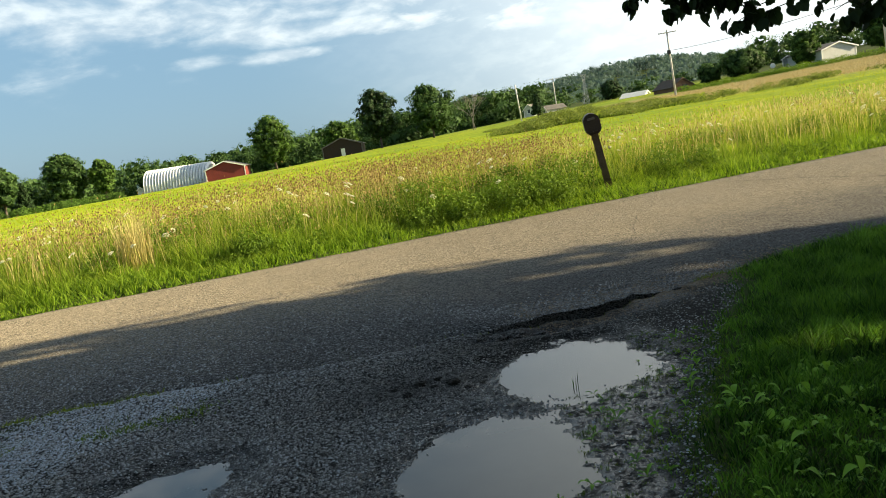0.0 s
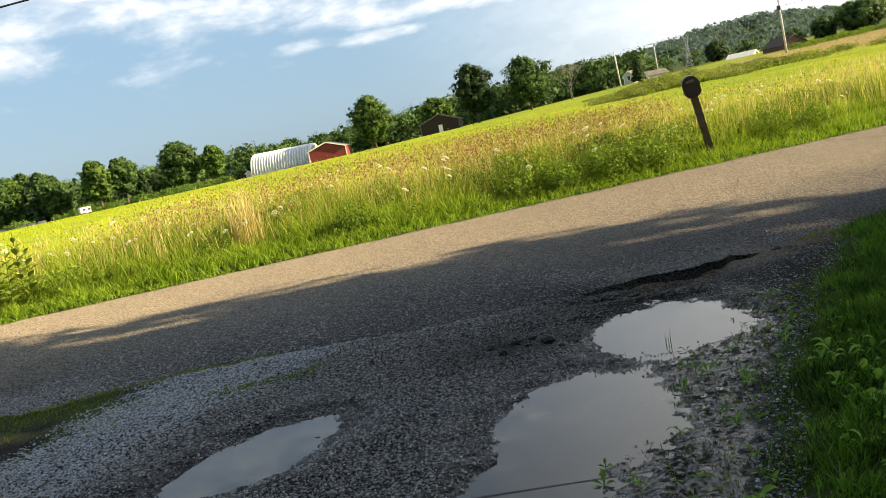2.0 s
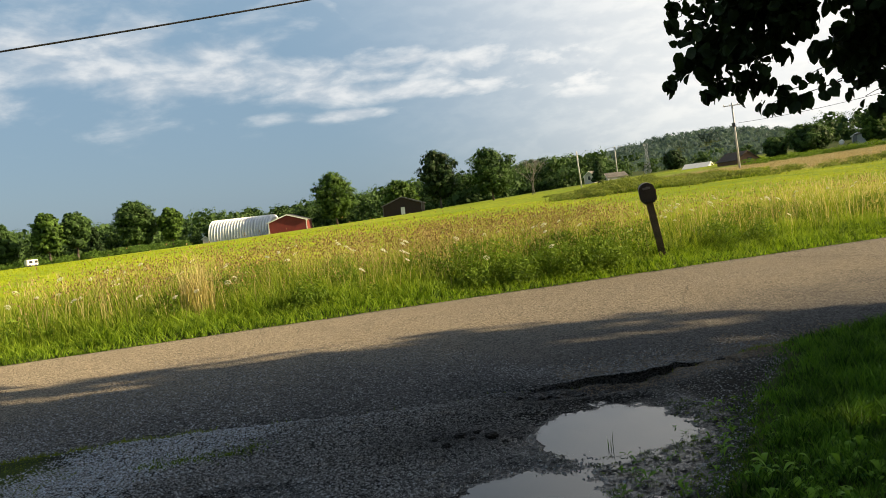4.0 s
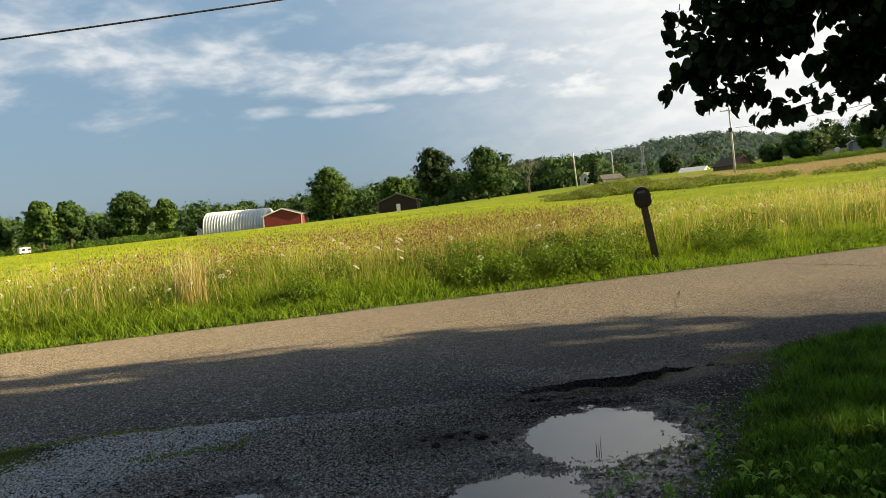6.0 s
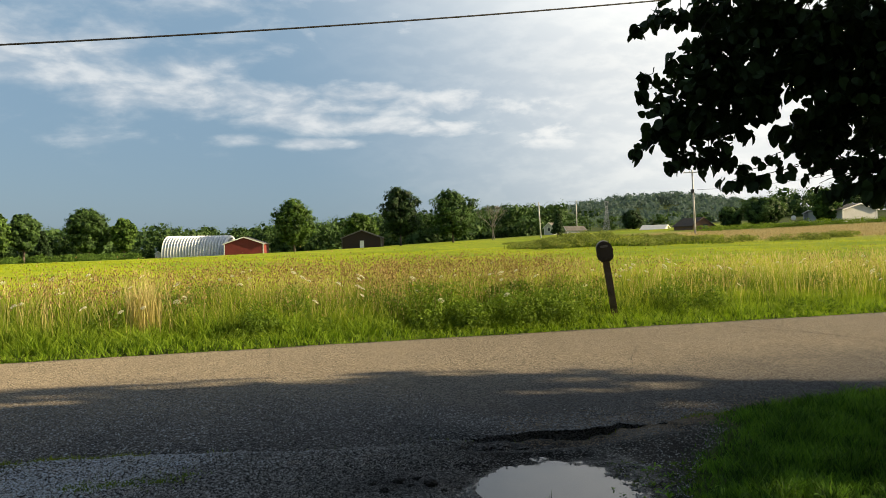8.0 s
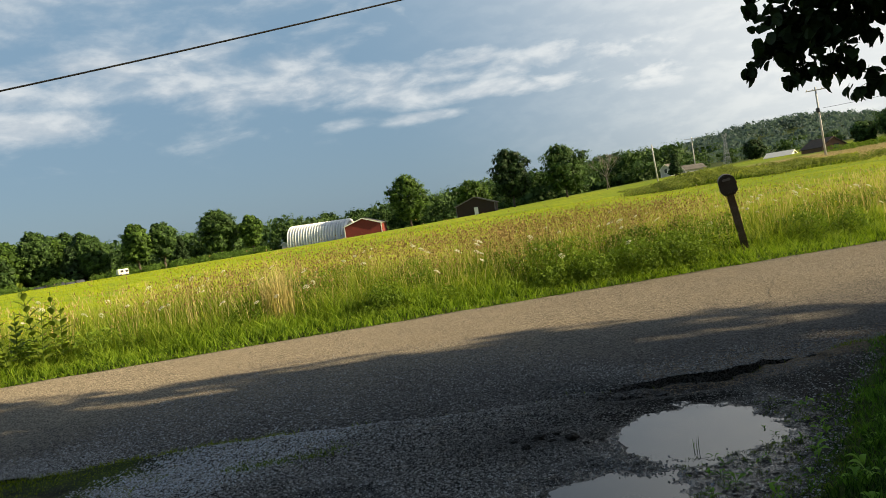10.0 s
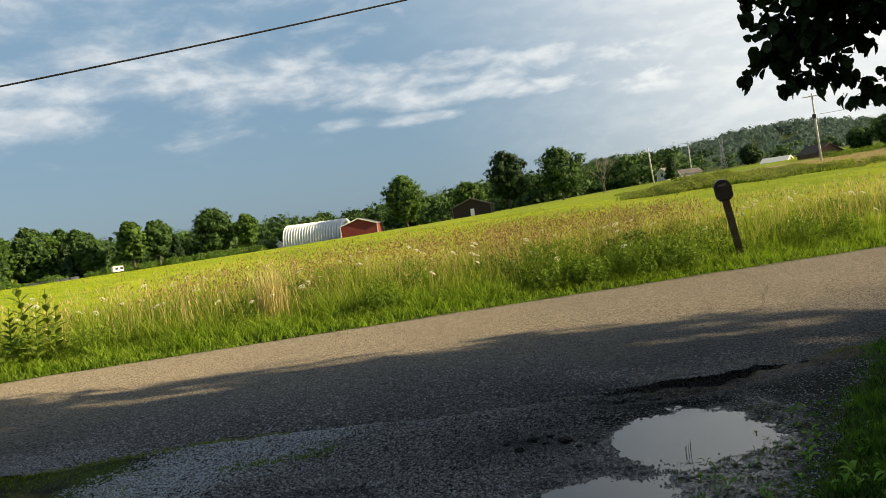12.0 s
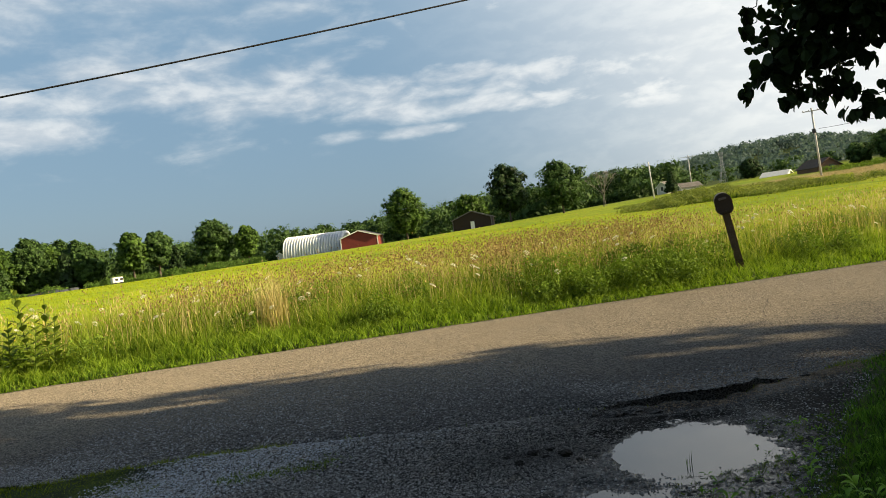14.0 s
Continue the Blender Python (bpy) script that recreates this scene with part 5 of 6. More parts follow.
# the hay field: tufts, sparser with distance
n = 52000
r = 17 + 75 * gen.random(n) ** 1.6
q = np.radians(-54 + 92 * gen.random(n))
x, y = r * np.sin(q), r * np.cos(q)
_, nn = road_sn(x, y)
keep = nn > FAR_EDGE + 4.5
x, y, r = x[keep], y[keep], r[keep]
patch = 0.5 + 0.5 * ripple(x, y, 0.16, 3.0)
stuff("hay_grass", blades(gen, x, y, ground_height(x, y) - 0.02, (0.05 + 0.06 * gen.random(len(x))) * (1 + 0.5 * patch), 0.007 + 0.0005 * r, 0.7, np.clip(0.2 + 0.5 * patch + 0.4 * gen.random(len(x)), 0, 1)), HAY, "short yellow-green hay growing in the field", "grass")

# brush between the field and the rise
gen = np.random.default_rng(102)
lobes = []
for az in np.arange(4.8, 36, 0.30):
    for r in (84, 92, 102, 116):
        rr, aa = r + gen.normal() * 3, az + gen.normal() * 0.2
        if (az > 16.5 and r > 95) or (az > 18.5 and gen.random() < 0.8):
            continue
        x0, y0, z0 = at_az(aa, rr)
        hh = (0.5 + 0.65 * gen.random()) * (0.85 if az < 12 else 0.45) * min(1.0, 0.2 + (az - 4.8) / 5)
        lobes.append((x0, y0, z0 + hh * 0.6, 0.9 + 0.5 * gen.random(), hh))
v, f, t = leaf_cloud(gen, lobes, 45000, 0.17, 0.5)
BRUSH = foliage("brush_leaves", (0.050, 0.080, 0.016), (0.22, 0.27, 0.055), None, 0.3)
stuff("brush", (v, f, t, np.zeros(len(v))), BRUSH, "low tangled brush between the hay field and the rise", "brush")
n = 15000
q = np.radians(4.5 + 15 * gen.random(n))
r = 80 + 34 * gen.random(n)
x, y = r * np.sin(q), r * np.cos(q)
stuff("rank_grass", blades(gen, x, y, ground_height(x, y), (0.35 + 0.55 * gen.random(n)) * np.clip(0.15 + (np.degrees(q) - 4.5) / 8, 0, 1) * (1 - 0.5 * step(np.degrees(q), 11, 16)), 0.06, 0.5), GRASS_TALL, "rank pale green grass growing through the brush", "grass")
lobes = []
for az in np.arange(18, 35, 0.22):
    x0, y0, z0 = at_az(az + 0.1 * gen.normal(), 158 + 4 * gen.normal())
    lobes.append((x0, y0, z0 + 0.3, 1.0 + 0.5 * gen.random(), 0.45 + 0.5 * gen.random()))
v, f, t = leaf_cloud(gen, lobes, 14000, 0.16, 0.6)
stuff("green_strip", (v, f, t, np.zeros(len(v))), FORB, "strip of tall green growth between the tan field and the houses", "brush")
n = 24000
q = np.radians(8 + 27 * gen.random(n))
r = 90 + 62 * gen.random(n)
x, y = r * np.sin(q), r * np.cos(q)
stuff("dry_field_grass", blades(gen, x, y, ground_height(x, y), 0.08 + 0.16 * gen.random(n), 0.05, 1.2), DRY, "dry tan grass on the rise below the houses", "grass")
lobes = []
for az in np.arange(-33, -21.5, 0.42):
    x0, y0, z0 = at_az(az, 150 + gen.normal() * 2)
    lobes.append((x0, y0, z0 + 0.4, 1.0, 0.8 + 0.4 * gen.random()))
for az in np.arange(-52, -34, 0.5):
    x0, y0, z0 = at_az(az, 143 + gen.normal() * 2)
    lobes.append((x0, y0, z0 + 0.3, 1.2, 0.5 + 0.9 * gen.random()))
v, f, t = leaf_cloud(gen, lobes, 24000, 0.20, 0.6)
stuff("far_hedge", (v, f, t, np.zeros(len(v))), LEAF_WARM, "dark low hedge along the far side of the field", "hedge")


# ---- milkweed stand ----
MILK_LEAF = foliage("milkweed_leaf", (0.075, 0.13, 0.018), (0.20, 0.27, 0.035), None, 0.3)


def lance_leaf(length, width):
    prof = [(0.0, 0.12), (0.25, 0.85), (0.5, 1.0), (0.75, 0.7), (1.0, 0.0)]
    v, f = [], []
    for t, w in prof:
        z = length * (0.10 * t - 0.16 * t * t)
        v += [(-w * width / 2, t * length * 0.85, z + 0.15 * w * width), (0, t * length * 0.85, z), (w * width / 2, t * length * 0.85, z + 0.15 * w * width)]
    for k in range(4):
        a, b = 3 * k, 3 * k + 3
        f += [(a, a + 1, b + 1, b), (a + 1, a + 2, b + 2, b + 1)]
    return mesh_of("leaf", np.array(v), np.array(f), MILK_LEAF, np.full(len(v), 0.5), smooth=True)


MILK_MESHES = [lance_leaf(0.24, 0.092), lance_leaf(0.21, 0.080), lance_leaf(0.14, 0.056)]


def milkweed(x, y, height, turn):
    ob = thing("milkweed", pose(x, y, float(ground_height(x, y)), 7 * math.sin(3 * turn), 7 * math.cos(5 * turn), turn * 57), "tall milkweed plant with paired broad leaves on the verge", "weed", "milkweed stand")
    rod(bm := bmesh.new(), (0, 0, -0.05), (0, 0, height), 0.008, 0.004, 6)
    part("stem", bm, MILK_LEAF, ob)
    levels = int(height / 0.078)
    for k in range(2, levels):
        for side in (0, 180):
            leaf = part("leaf", MILK_MESHES[0 if k < levels - 5 else 1 if k < levels - 2 else 2], None, ob)
            leaf.matrix_basis = pose(0, 0, k * 0.078, 18 + 2.2 * k, 0, side + 90 * (k % 2) + 12 * math.sin(k * 3 + turn))
    return ob


# ---- lawn and drive-side growth ----
gen = np.random.default_rng(103)
n = 105000
y = 1.9 + 6.2 * gen.random(n) ** 1.25
x = lawn_line(y) - 0.15 + (0.70 * y + 1.2 - lawn_line(y)) * gen.random(n)
s, nn = road_sn(x, y)
keep = (nn < near_edge(s) - 0.04 - 0.14 * step(x, 1.8, 2.6) + 0.08 * gen.random(n)) & (gen.random(n) < 0.04 + step(x - lawn_line(y), -0.12, 0.34)) & (hollow(x, y) < -0.12)
x, y = x[keep], y[keep]
inner = step(x - lawn_line(y), -0.1, 0.5)
weedy = (1 - step(y, 3.0, 3.7)) * step(x - lawn_line(y), 0.15, 0.4)
tint = np.clip(0.55 * gen.random(len(x)) + 0.12 + 0.30 * ripple(x, y, 6.0, 1.0) + 0.22 * ripple(x, y, 15.0, 4.0), 0, 1)
stuff("lawn_grass", blades(gen, x, y, ground_height(x, y) - 0.005, (0.03 + 0.065 * inner) * (0.45 + 1.0 * gen.random(len(x))) * (0.80 + 0.3 * ripple(x, y, 5.0, 2.0) + 0.3 * ripple(x, y, 14.0, 4.0)) * (1 - 0.45 * weedy), 0.0065, 0.8, tint), LAWN, "thick green lawn in dappled shade beside the drive", "grass")
n = 75000
y = 1.9 + 3.6 * gen.random(n)
x = verge_line(y) + 0.18 - 2.6 * gen.random(n) ** 2.2
s, nn = road_sn(x, y)
bare = np.exp(-(((x + 3.38) / 0.26) ** 2 + ((y - 3.42) / 0.22) ** 2))
keep = (nn < near_edge(s) + 0.03) & (gen.random(n) > 1.1 * bare) & (gen.random(n) < np.clip(0.50 + 0.9 * ripple(x, y, 3.2, 4.0) + 0.5 * step(verge_line(y) - x, 0.7, 1.3), 0.05, 1))
x, y = x[keep], y[keep]
far_in = step(verge_line(y) - x, 0.3, 1.0)
stuff("moss_and_grass", blades(gen, x, y, ground_height(x, y) - 0.004, (0.007 + 0.012 * far_in) * (0.6 + 0.8 * gen.random(len(x))), 0.005, 0.9), MOSS, "moss and short grass along the drive's edge", "grass")
n = 9000
s = -6 + 12 * gen.random(n)
nn = near_edge(s) - 0.12 * gen.random(n) ** 1.5
x, y = from_sn(s, nn)
keep = (x < -1.9) | (x > 1.7) | (gen.random(n) < 0.02)
x, y = x[keep], y[keep]
stuff("edge_moss", blades(gen, x, y, ground_height(x, y) - 0.004, 0.015 + 0.03 * gen.random(len(x)), 0.005, 0.9), MOSS, "moss clinging to the asphalt's broken edge", "moss")

ROSETTE = foliage("broad_leaf", (0.05, 0.15, 0.026), (0.27, 0.48, 0.060), None, 0.35, 0.6, 0.15)


def weed_leaf(length, width, lift, shade=0.5):
    """One broad leaf that rises from the root and arches over."""
    prof = [(0.0, 0.10), (0.15, 0.2), (0.3, 0.58), (0.45, 0.92), (0.6, 1.0), (0.75, 0.86), (0.88, 0.5), (1.0, 0.0)]
    v, f = [], []
    for t, w in prof:
        z = length * (lift * t - 0.75 * lift * t * t)
        v += [(q * w * width / 2 + 0.06 * t * t * length, t * length, z + abs(q) * 0.2 * w * width + 0.004) for q in (-1, 0, 1)]
    for i in range(7):
        a, b = 3 * i, 3 * i + 3
        f += [(a, a + 1, b + 1, b), (a + 1, a + 2, b + 2, b + 1)]
    return mesh_of("leaf", np.array(v), np.array(f), ROSETTE, np.full(len(v), shade), smooth=True)


DOCK = [weed_leaf(0.068 + 0.013 * k, 0.026 + 0.008 * k, 1.0 + 0.3 * k, (0.15, 0.5, 0.95)[k]) for k in range(3)]
SPROUT = [weed_leaf(0.05 + 0.01 * k, 0.014 + 0.004 * k, 0.8 + 0.25 * k, 0.2 + 0.25 * k) for k in range(3)]


def rosette(name, x, y, size, count, leaves, label, group):
    g = np.random.default_rng(int(abs(x) * 1000 + y * 77))
    ob = thing(name, pose(x, y, float(ground_height(x, y)), 0, 0, 360 * g.random()), label, "weed", group)
    for k in range(count):
        leaf = part("leaf", leaves[int(g.integers(0, 3))], None, ob)
        leaf.matrix_basis = pose(0, 0, 0, 25 * g.normal(), 14 * g.normal(), 137 * k + 20 * g.normal()) @ Matrix.Scale(size * (0.6 + 0.55 * g.random()), 4)


for k in range(400):
    y = 2.1 + 1.8 * gen.random() ** 1.2
    x = float(lawn_line(y)) + 0.14 + 1.05 * gen.random() ** 0.9
    rosette("broadleaf_weed", x, y, 0.34 + 0.42 * gen.random() ** 1.8, int(gen.integers(4, 8)), DOCK, "broad-leaved green weed growing in the lawn", "lawn weeds")
done = 0
while done < 100:
    y = 2.2 + 2.3 * gen.random()
    x = float(lawn_line(y)) - 0.05 - 0.62 * gen.random() ** 1.3
    if hollow(x, y) < 0.16:
        rosette("seedling_weed", x, y, 0.28 + 0.62 * gen.random() ** 2.0, int(gen.integers(4, 9)), SPROUT, "small green weed sprouting from wet gravel by the puddles", "puddle weeds")
        done += 1


# yellow-green moss tufts and sprigs on the wet mud
gen = np.random.default_rng(106)
TUFT = foliage("moss_tuft", (0.05, 0.10, 0.012), (0.20, 0.29, 0.030), None, 0.3)
cy0 = 2.1 + 2.5 * gen.random(400)
cx0 = lawn_line(cy0) + 0.08 - 0.75 * gen.random(400) ** 1.8
ok = hollow(cx0, cy0) < -0.02
cx0, cy0 = cx0[ok], cy0[ok]
each = 26
spread = 0.008 + 0.022 * gen.random(len(cx0)) ** 2
x = np.repeat(cx0, each) + gen.normal(size=len(cx0) * each) * np.repeat(spread, each)
y = np.repeat(cy0, each) + gen.normal(size=len(cx0) * each) * np.repeat(spread, each)
stuff("moss_tufts", blades(gen, x, y, ground_height(x, y) - 0.003, np.repeat(0.006 + 0.25 * spread, each) * (0.5 + gen.random(len(x))), 0.004, 0.8, np.repeat(gen.random(len(cx0)), each)), TUFT, "small yellow-green moss tufts on the wet mud", "moss")
gen = np.random.default_rng(107)
data = blades(gen, 0.47 + 0.006 * gen.normal(size=6), 3.88 + 0.006 * gen.normal(size=6), np.full(6, -0.05), 0.06 + 0.05 * gen.random(6), 0.004, 0.2)
stuff("grass_sprig", data, LAWN, "thin sprig of grass standing in the puddle", "grass")


# ---- gravel, clods and litter ----
def stone_material():
    m = bpy.data.materials.new("gravel_stone")
    net = Net(tree_of(m))
    tint = net.add("ShaderNodeAttribute", named="tint").outputs["Fac"]
    at = net.add("ShaderNodeTexCoord").outputs["Object"]
    grain = net.noise(at, 160, 3, 0.6)
    col = net.mix(tint, (0.013, 0.013, 0.013), (0.66, 0.655, 0.64))
    # paler stones bluish: their own blue-grey, plus sky sheen put into the colour
    col = net.mix(net.ramp(tint, 0.5, 0.9), col, net.mix(1.0, col, (0.89, 1.0, 1.16), "MULTIPLY"))
    col = net.mix(net.ramp(grain, 0.45, 0.7, 0.0, 0.5), col, net.mix(1.0, col, (0.55, 0.53, 0.50), "MULTIPLY"))
    warm = net.noise(at, 9, 2, 0.5)
    col = net.mix(net.ramp(warm, 0.58, 0.7, 0.0, 0.5), col, net.mix(1.0, col, (1.1, 0.95, 0.75), "MULTIPLY"))
    bsdf = net.add("ShaderNodeBsdfPrincipled", {"Base Color": col, "Roughness": net.ramp(grain, 0.3, 0.7, 0.26, 0.55), "Specular IOR Level": 0.5})
    net.add("ShaderNodeOutputMaterial", {"Surface": bsdf.outputs[0]})
    return m


STONE = stone_material()


def stones(gen, x, y, z, radius, tint):
    """Angular pebbles, each a squashed, dented and flat-topped body."""
    ring = [(math.cos(k * 1.2566 + 0.3 * h), math.sin(k * 1.2566 + 0.3 * h), h) for h in (0.0,) for k in range(5)]
    ico = np.array([(x, y, -0.25) for x, y, _ in ring] + [(0.35, 0.1, 0.72), (-0.3, -0.15, 0.66)])
    tri = np.array([(0, 1, 5), (1, 2, 6), (2, 3, 6), (3, 4, 6), (4, 0, 5), (5, 1, 6), (5, 6, 4)])
    n = len(x)
    v = ico[None] * (1 + 0.22 * gen.normal(size=(n, 7, 1)).clip(-1.5, 1.5)) * (np.asarray(radius)[:, None, None] * (0.7 + 0.6 * gen.random((n, 1, 3))))
    a = gen.random(n) * 6.283
    c, s = np.cos(a)[:, None], np.sin(a)[:, None]
    v = np.stack([c * v[..., 0] - s * v[..., 1], s * v[..., 0] + c * v[..., 1], 0.72 * v[..., 2]], -1)
    v = v + np.stack([x, y, z], 1)[:, None]
    f = (np.arange(n)[:, None, None] * 7 + tri[None]).reshape(-1, 3)
    return v.reshape(-1, 3), f, np.repeat(tint, 7), np.zeros(n * 7)


gen = np.random.default_rng(104)
n = 290000
y = 1.85 + 3.6 * gen.random(n) ** 1.15
y = np.where(gen.random(n) < 0.08, -1.0 + 2.85 * gen.random(n), y)
x = -3.7 + 5.6 * gen.random(n)
s, nn = road_sn(x, y)
h = hollow(x, y)
inside = (x > verge_line(y) - 0.04 - 0.28 * gen.random(n) ** 2.2) & (x < lawn_line(y) + 0.05) & (nn < near_edge(s) + 0.02)
heavy = (1 - 0.93 * mud_flat(x, y)) * (1 - 0.7 * step(x - (0.35 + 0.28 * (y - 3.0)), -0.15, 0.5))        # thin and muddy towards the lawn
heavy = heavy * (1 - 0.5 * np.exp(-(((x - 1.2) / 0.5) ** 2 + ((y - 4.7) / 0.5) ** 2)))
track = np.exp(-(((x + 1.95 - 0.55 * (y - 2.6)) / 0.30) ** 2)) * (y < 3.0)
heavy = heavy * (1 - 0.8 * track)
muck = np.exp(-(((x - 0.6) / 0.8) ** 2 + ((nn - 4.5) / 0.28) ** 2))
heavy = heavy * (1 - 0.7 * muck)
keep = inside & (h < 0.01 + 0.16 * gen.random(n) ** 3) & (gen.random(n) < heavy * (1 - 0.45 * step(h, -0.35, 0.0)))
x, y, h, s, nn = x[keep], y[keep], h[keep], s[keep], nn[keep]
band = step(np.interp(y, (2.2, 2.8, 3.3, 3.85, 4.5, 5.1), (-2.34, -2.30, -2.15, -1.95, -1.60, -1.30)) - x, -0.22, 0.22)
tint = np.clip(0.08 + 0.68 * gen.random(len(x)) ** 1.9 + 0.66 * band * (0.1 + 0.9 * gen.random(len(x))) - 0.10 * step(h, -0.4, 0), 0.02, 1)
soak = np.exp(-(((x - 0.6) / 0.9) ** 2 + ((nn - 4.5) / 0.33) ** 2)) + 0.7 * np.exp(-(((x + 0.3) / 0.5) ** 2 + ((y - 4.15) / 0.3) ** 2))
tint = tint * (1 - 0.88 * np.clip(1.3 * soak, 0, 1))
rad = 0.0030 + 0.0046 * gen.random(len(x)) ** 1.6
stuff("gravel", stones(gen, x, y, ground_height(x, y) + rad * (0.1 + 0.9 * gen.random(len(x)) ** 1.5), rad, tint), STONE, "grey crushed-stone gravel, damp and loosely packed", "gravel")
n = 30000
s = -2.4 + 6.6 * gen.random(n) ** 1.4
spill = 0.16 + 0.95 * step(s, -2.0, -0.6) * (1 - step(s, 1.6, 2.4))
nn = near_edge(s) + np.abs(gen.normal(size=n)) * spill - 0.03
x, y = from_sn(s, nn)
rad = 0.0035 + 0.005 * gen.random(n) ** 1.5
worn = step(s, -2.2, -1.4) * (1 - step(s, 1.5, 2.1)) + step(s, 3.0, 3.5) * (1 - step(s, 5.0, 6.0))
dip = (0.012 + 0.055 * worn) * np.exp(-np.clip(nn - near_edge(s), 0, 9) / (0.05 + 0.35 * worn))
stuff("loose_chippings", stones(gen, x, y, road_top(s, nn) - dip + 0.2 * rad, rad, 0.05 + 0.55 * gen.random(n) ** 1.5 + 0.42 * gen.random(n) * step(s, -2.4, -1.2) * (1 - step(s, -0.1, 0.9)) * np.exp(-np.clip(nn - near_edge(s), 0, 9) / 0.5)), STONE, "loose stone chippings scattered on the asphalt", "gravel")

# brown grit where earth has washed along the asphalt's edge
GRIT = surface("brown_grit", (0.09, 0.064, 0.042), (0.38, 0.29, 0.19), 30, 120, 0.9, 0.0)
n = 8000
s = 2.2 + 2.7 * gen.random(n)
nn = near_edge(s) - 0.02 + 0.22 * gen.normal(size=n) * (0.4 + 0.6 * gen.random(n))
x, y = from_sn(s, nn)
on_road = nn > near_edge(s)
worn = step(s, -2.2, -1.4) * (1 - step(s, 1.5, 2.1)) + step(s, 3.0, 3.5) * (1 - step(s, 5.0, 6.0))
dip = (0.012 + 0.055 * worn) * np.exp(-np.clip(nn - near_edge(s), 0, 9) / (0.05 + 0.35 * worn))
rad = 0.003 + 0.006 * gen.random(n) ** 1.8
stuff("brown_grit", stones(gen, x, y, np.where(on_road, road_top(s, nn) - dip, ground_height(x, y)) + 0.2 * rad, rad, gen.random(n)), GRIT, "brown grit and earth washed along the asphalt's edge", "gravel")
# a thin line of moss runs through the pale gravel
n = 480
q = gen.random(n)
x = -2.05 + 0.6 * q + 0.04 * gen.normal(size=n)
y = 4.14 + 0.26 * q + 0.07 * gen.normal(size=n) * (0.4 + np.sin(9 * q) ** 2)
stuff("gravel_moss", blades(gen, x, y, ground_height(x, y) + 0.002, 0.008 + 0.016 * gen.random(n), 0.006, 0.9), TUFT, "thin line of moss growing through the gravel", "moss")

CLOD = surface("wet_mud", (0.007, 0.0062, 0.0052), (0.020, 0.017, 0.013), 8, 80, 0.75, 0.9, spec=0.12)


def lump(name, x, y, size, flat, mat, label, category, group, seed):
    bm = bmesh.new()
    bmesh.ops.create_icosphere(bm, subdivisions=3, radius=size)
    for v in bm.verts:
        d = v.co.normalized()
        v.co *= 1 + 0.40 * noise.noise(d * 1.7 + Vector((seed, 0, 0))) + 0.38 * noise.noise(d * 4.5 + Vector((0, seed, 0)))
        v.co.z *= flat
    bmesh.ops.transform(bm, matrix=Matrix.Translation((x, y, float(ground_height(x, y)) + size * flat * 0.35)), verts=bm.verts)
    return tagged(part(name, bm, mat), label, category, group)


for k, (x, y, size) in enumerate(((-0.29, 4.20, 0.058), (-0.12, 4.15, 0.07), (-0.36, 4.05, 0.048), (-0.22, 4.13, 0.036), (-0.43, 4.17, 0.034), (-0.05, 4.08, 0.036), (-0.50, 4.10, 0.025), (-0.20, 4.24, 0.04), (0.03, 4.17, 0.026))):
    lump("mud_clod", x, y, 0.55 * size, 0.45, CLOD, "dark wet clod of mud on the gravel", "mud clod", "mud clods", 3.1 * k)
for k, (x, y, size) in enumerate(((0.30, 5.02, 0.06), (0.46, 5.0, 0.045), (0.18, 4.98, 0.05), (0.62, 5.06, 0.04), (0.05, 4.97, 0.035), (1.5, 5.55, 0.03), (-1.36, 2.81, 0.022), (-1.20, 3.33, 0.02))):
    lump("broken_stone", x, y, size, 0.45, ASPHALT, "broken lump of asphalt at the road's crumbled edge", "rubble", "asphalt rubble", 11 + 2.3 * k)


# cracks in the asphalt: narrow dark seams filled with dirt
SEAM = surface("crack_dirt", (0.010, 0.009, 0.008), (0.022, 0.020, 0.017), 9, 90, 0.95, 0.2)


def crack(points, width, seed):
    g = np.random.default_rng(seed)
    pts = []
    for (x0, y0), (x1, y1) in zip(points, points[1:]):
        m = max(2, int(math.hypot(x1 - x0, y1 - y0) / 0.05))
        for k in range(m):
            q = k / m
            pts.append((x0 + (x1 - x0) * q + g.normal() * 0.009, y0 + (y1 - y0) * q + g.normal() * 0.009))
    p = np.array(pts)
    d = np.gradient(p, axis=0)
    d /= np.linalg.norm(d, axis=1)[:, None] + 1e-9
    nrm = np.stack([-d[:, 1], d[:, 0]], 1) * (width * (0.3 + 0.9 * g.random(len(p))))[:, None] / 2
    z = road_top(*road_sn(p[:, 0], p[:, 1])) + 0.004
    v = np.concatenate([np.column_stack([p - nrm, z]), np.column_stack([p + nrm, z])])
    k, m = np.arange(len(p) - 1), len(p)
    tagged(new("crack", mesh_of("crack", v, np.stack([k, k + 1, k + m + 1, k + m], 1), SEAM)), "thin jagged crack in the asphalt", "crack", "road cracks", "structure")


crack([(1.84, 7.9), (1.95, 8.4), (2.1, 8.8), (2.21, 9.3)], 0.007, 1)
crack([(4.1, 11.8), (4.3, 11.3), (4.69, 10.56), (5.23, 9.26), (5.9, 8.3)], 0.028, 2)
crack([(-2.6, 6.7), (-1.6, 7.0), (-0.6, 7.05), (0.5, 7.6)], 0.012, 3)
crack([(-0.5, 5.45), (0.2, 5.35), (0.9, 5.62), (1.6, 5.95)], 0.014, 4)
crack([(-1.6, 5.2), (-0.9, 5.3), (-0.5, 5.45), (-0.3, 5.0)], 0.012, 5)

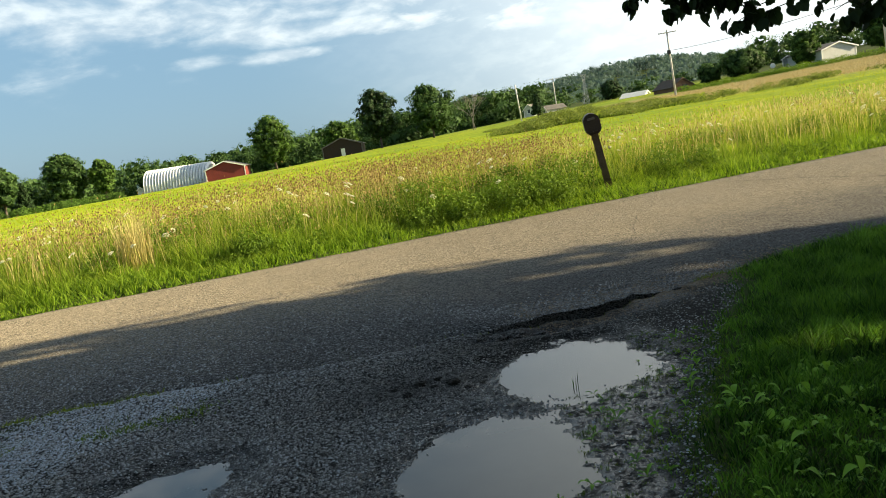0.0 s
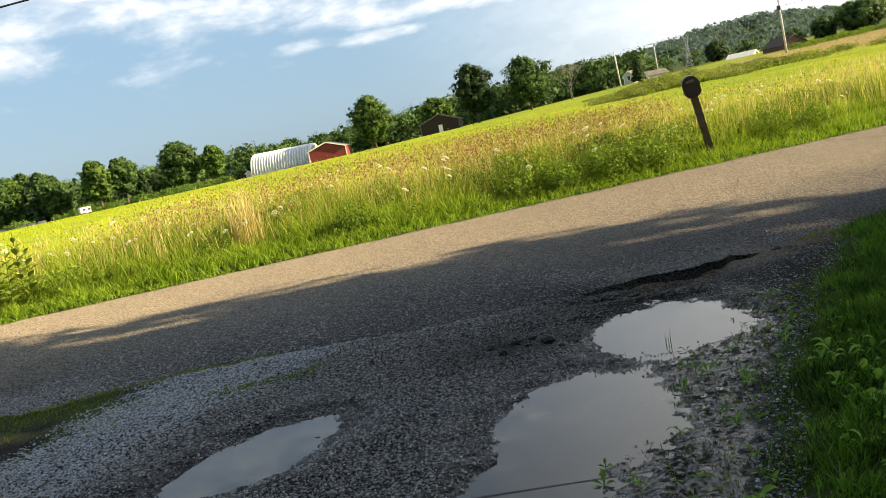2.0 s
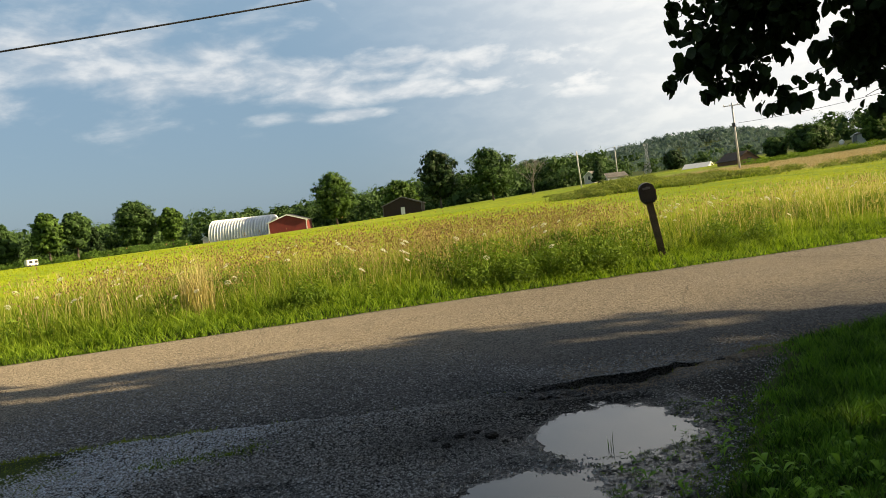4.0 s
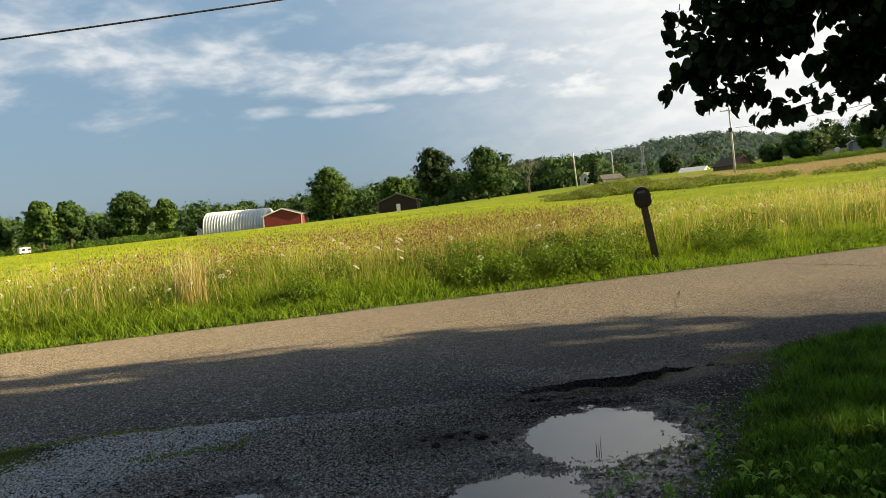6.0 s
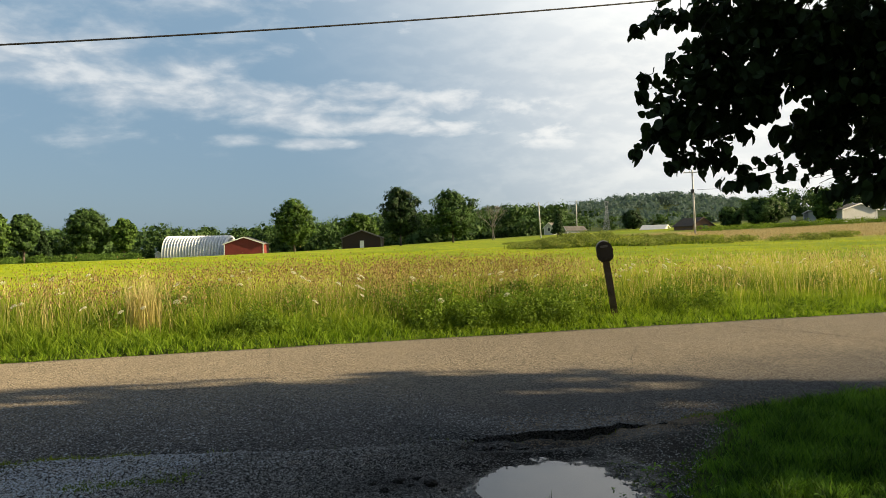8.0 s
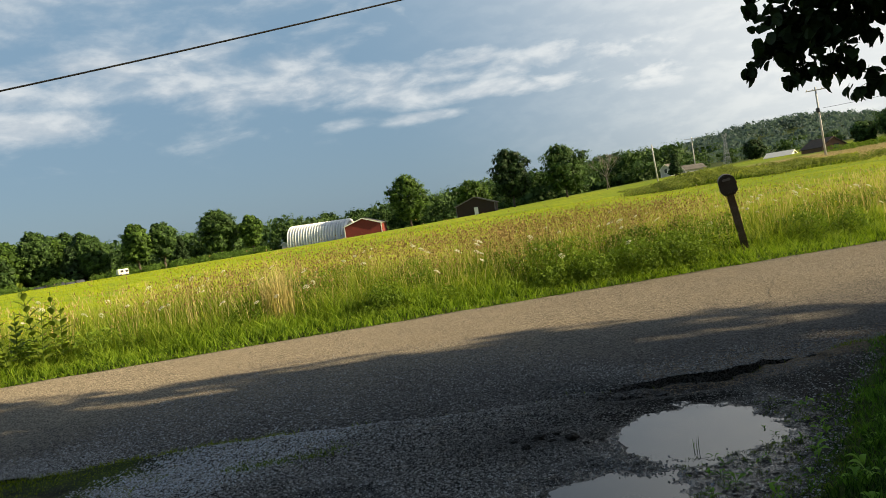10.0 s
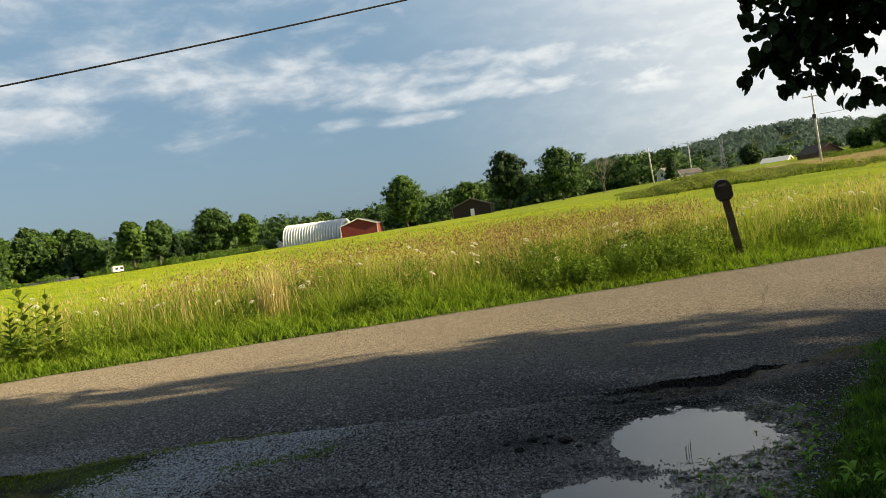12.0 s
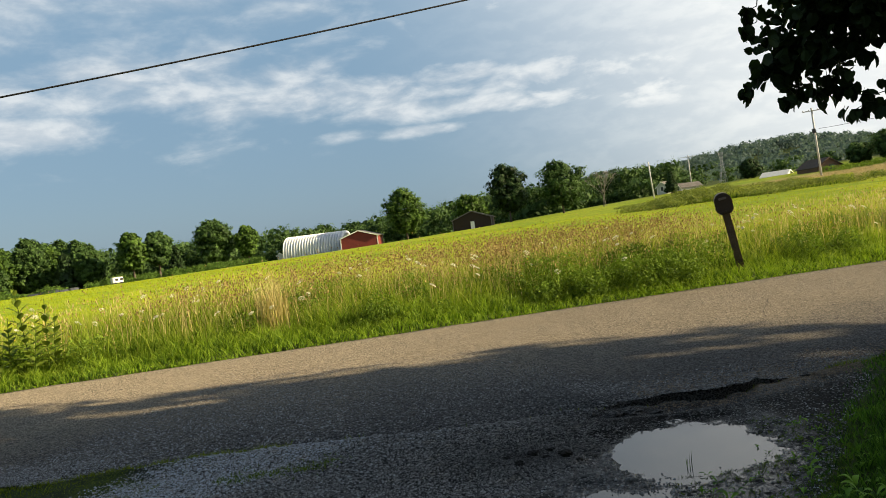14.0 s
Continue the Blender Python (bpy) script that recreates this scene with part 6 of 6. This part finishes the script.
# litter: a crumpled white plastic bag
BAG = surface("white_plastic", (0.62, 0.64, 0.68), (0.78, 0.79, 0.81), 6, 30, 0.45, 0.4)


def litter():
    bm = bmesh.new()
    bmesh.ops.create_grid(bm, x_segments=26, y_segments=12, size=0.5)
    for v in bm.verts:
        x, y = v.co.x, v.co.y
        q = Vector((x * 4, y * 5, 0.3))
        end = max(0.0, x - 0.22) * 2.2
        v.co = Vector((x * 0.28, y * 0.11 * (1 - 0.5 * end) + 0.008 * noise.noise(q * 2), 0.012 + 0.012 * (0.5 + noise.noise(q)) + (0.006 + 0.03 * end) * noise.noise(q * 3) + 0.075 * end * (1 - abs(y))))
    bmesh.ops.solidify(bm, geom=list(bm.faces), thickness=0.003)
    ob = part("plastic_bag", bm, BAG, smooth=True)
    ob.matrix_basis = pose(-3.44, 3.75, float(ground_height(-3.44, 3.75)) + 0.005, 0, 0, 5)
    return tagged(ob, "crumpled white plastic bag lying on the muddy verge", "litter")


litter()

# ---- last far details ----
for k, (x, y, h) in enumerate(((-8.45, 8.75, 0.72), (-8.0, 8.65, 0.95), (-7.75, 9.0, 1.0), (-7.2, 8.85, 0.98), (-6.95, 8.7, 0.82), (-6.55, 9.15, 1.08), (-6.72, 9.1, 1.25), (-6.6, 9.3, 1.1), (-9.1, 8.5, 0.85), (-8.75, 8.6, 0.9), (-7.5, 8.75, 0.85), (-6.75, 8.95, 0.95), (-8.2, 8.95, 1.0), (-7.05, 9.1, 1.05), (-9.5, 8.35, 0.9), (-9.9, 8.3, 0.95))):
    milkweed(x + 0.12 * math.sin(k * 7.1), y, h * (0.86 + 0.14 * math.sin(k * 4.3)), k * 1.7)


def bare_tree():
    g = np.random.default_rng(55)
    ob = thing("bare_tree", pose(*at_az(3.4, 188, -0.2)), "leafless grey dead tree among the green ones", "tree")
    bm = bmesh.new()

    def grow(a, way, length, r, depth):
        b = a + way * length
        rod(bm, a, b, r, r * 0.65, 5)
        if depth:
            for _ in range(3):
                turn = Vector((g.normal(), g.normal(), 0.25 * g.normal() + 0.35)) * 0.36
                grow(b, (way + turn).normalized(), length * 0.68, r * 0.6, depth - 1)

    for k in range(3):
        grow(Vector((g.normal() * 0.6, 0, 0)), Vector((0.16 * (k - 1), 0, 1)).normalized(), 3.3, 0.10, 4)
    part("trunk", bm, surface("dead_wood", (0.13, 0.12, 0.11), (0.22, 0.205, 0.19), 2, 20, 0.9, 0.3), ob)


bare_tree()


def camper():
    ob = thing("camper", facing(-31.25, 141, 15) @ Matrix.Scale(0.72, 4), "small white camper parked at the far edge of the field", "camper")
    box(bm := bmesh.new(), -1.3, 1.1, -0.9, 0.9, 0.45, 1.75, 0.12)
    part("body", bm, TRIM, ob)
    box(bm := bmesh.new(), 0.35, 1.0, -0.92, -0.895, 0.95, 1.45)
    part("window", bm, DARK, ob)
    box(bm := bmesh.new(), -0.75, -0.1, -0.92, -0.895, 0.95, 1.45)
    part("window", bm, DARK, ob)
    for x in (-0.7, 0.6):
        rod(bm := bmesh.new(), (x, -0.9, 0.3), (x, -0.7, 0.3), 0.3, 0.3, 14)
        part("wheel", bm, DARK, ob)


camper()
TARP = surface("blue_black_tarp", (0.018, 0.022, 0.035), (0.05, 0.06, 0.085), 1, 9, 0.35, 0.3)
for k in range(5):
    ob = thing("covered_pile", facing(-36.4 + 0.6 * k, 138 + k, 5 * k), "low stack under a dark blue-black cover at the field's edge", "covered pile", "covered piles")
    box(bm := bmesh.new(), -0.75, 0.75, -0.6, 0.6, -0.1, 0.55 + 0.1 * (k % 3), 0.12)
    part("cover", bm, TARP, ob)
dish = thing("satellite_dish", facing(23.93, 172), "round white satellite dish on a pole", "satellite dish")
rod(bm := bmesh.new(), (0, 0, -0.2), (0, 0, 1.1), 0.05, 0.05, 8)
part("post", bm, STEEL, dish)
bm = bmesh.new()
bmesh.ops.create_uvsphere(bm, u_segments=20, v_segments=10, radius=0.5)
for v in bm.verts:
    v.co.y *= 0.22
bmesh.ops.translate(bm, vec=(0, -0.1, 1.3), verts=bm.verts)
part("reflector", bm, TRIM, dish, smooth=True)
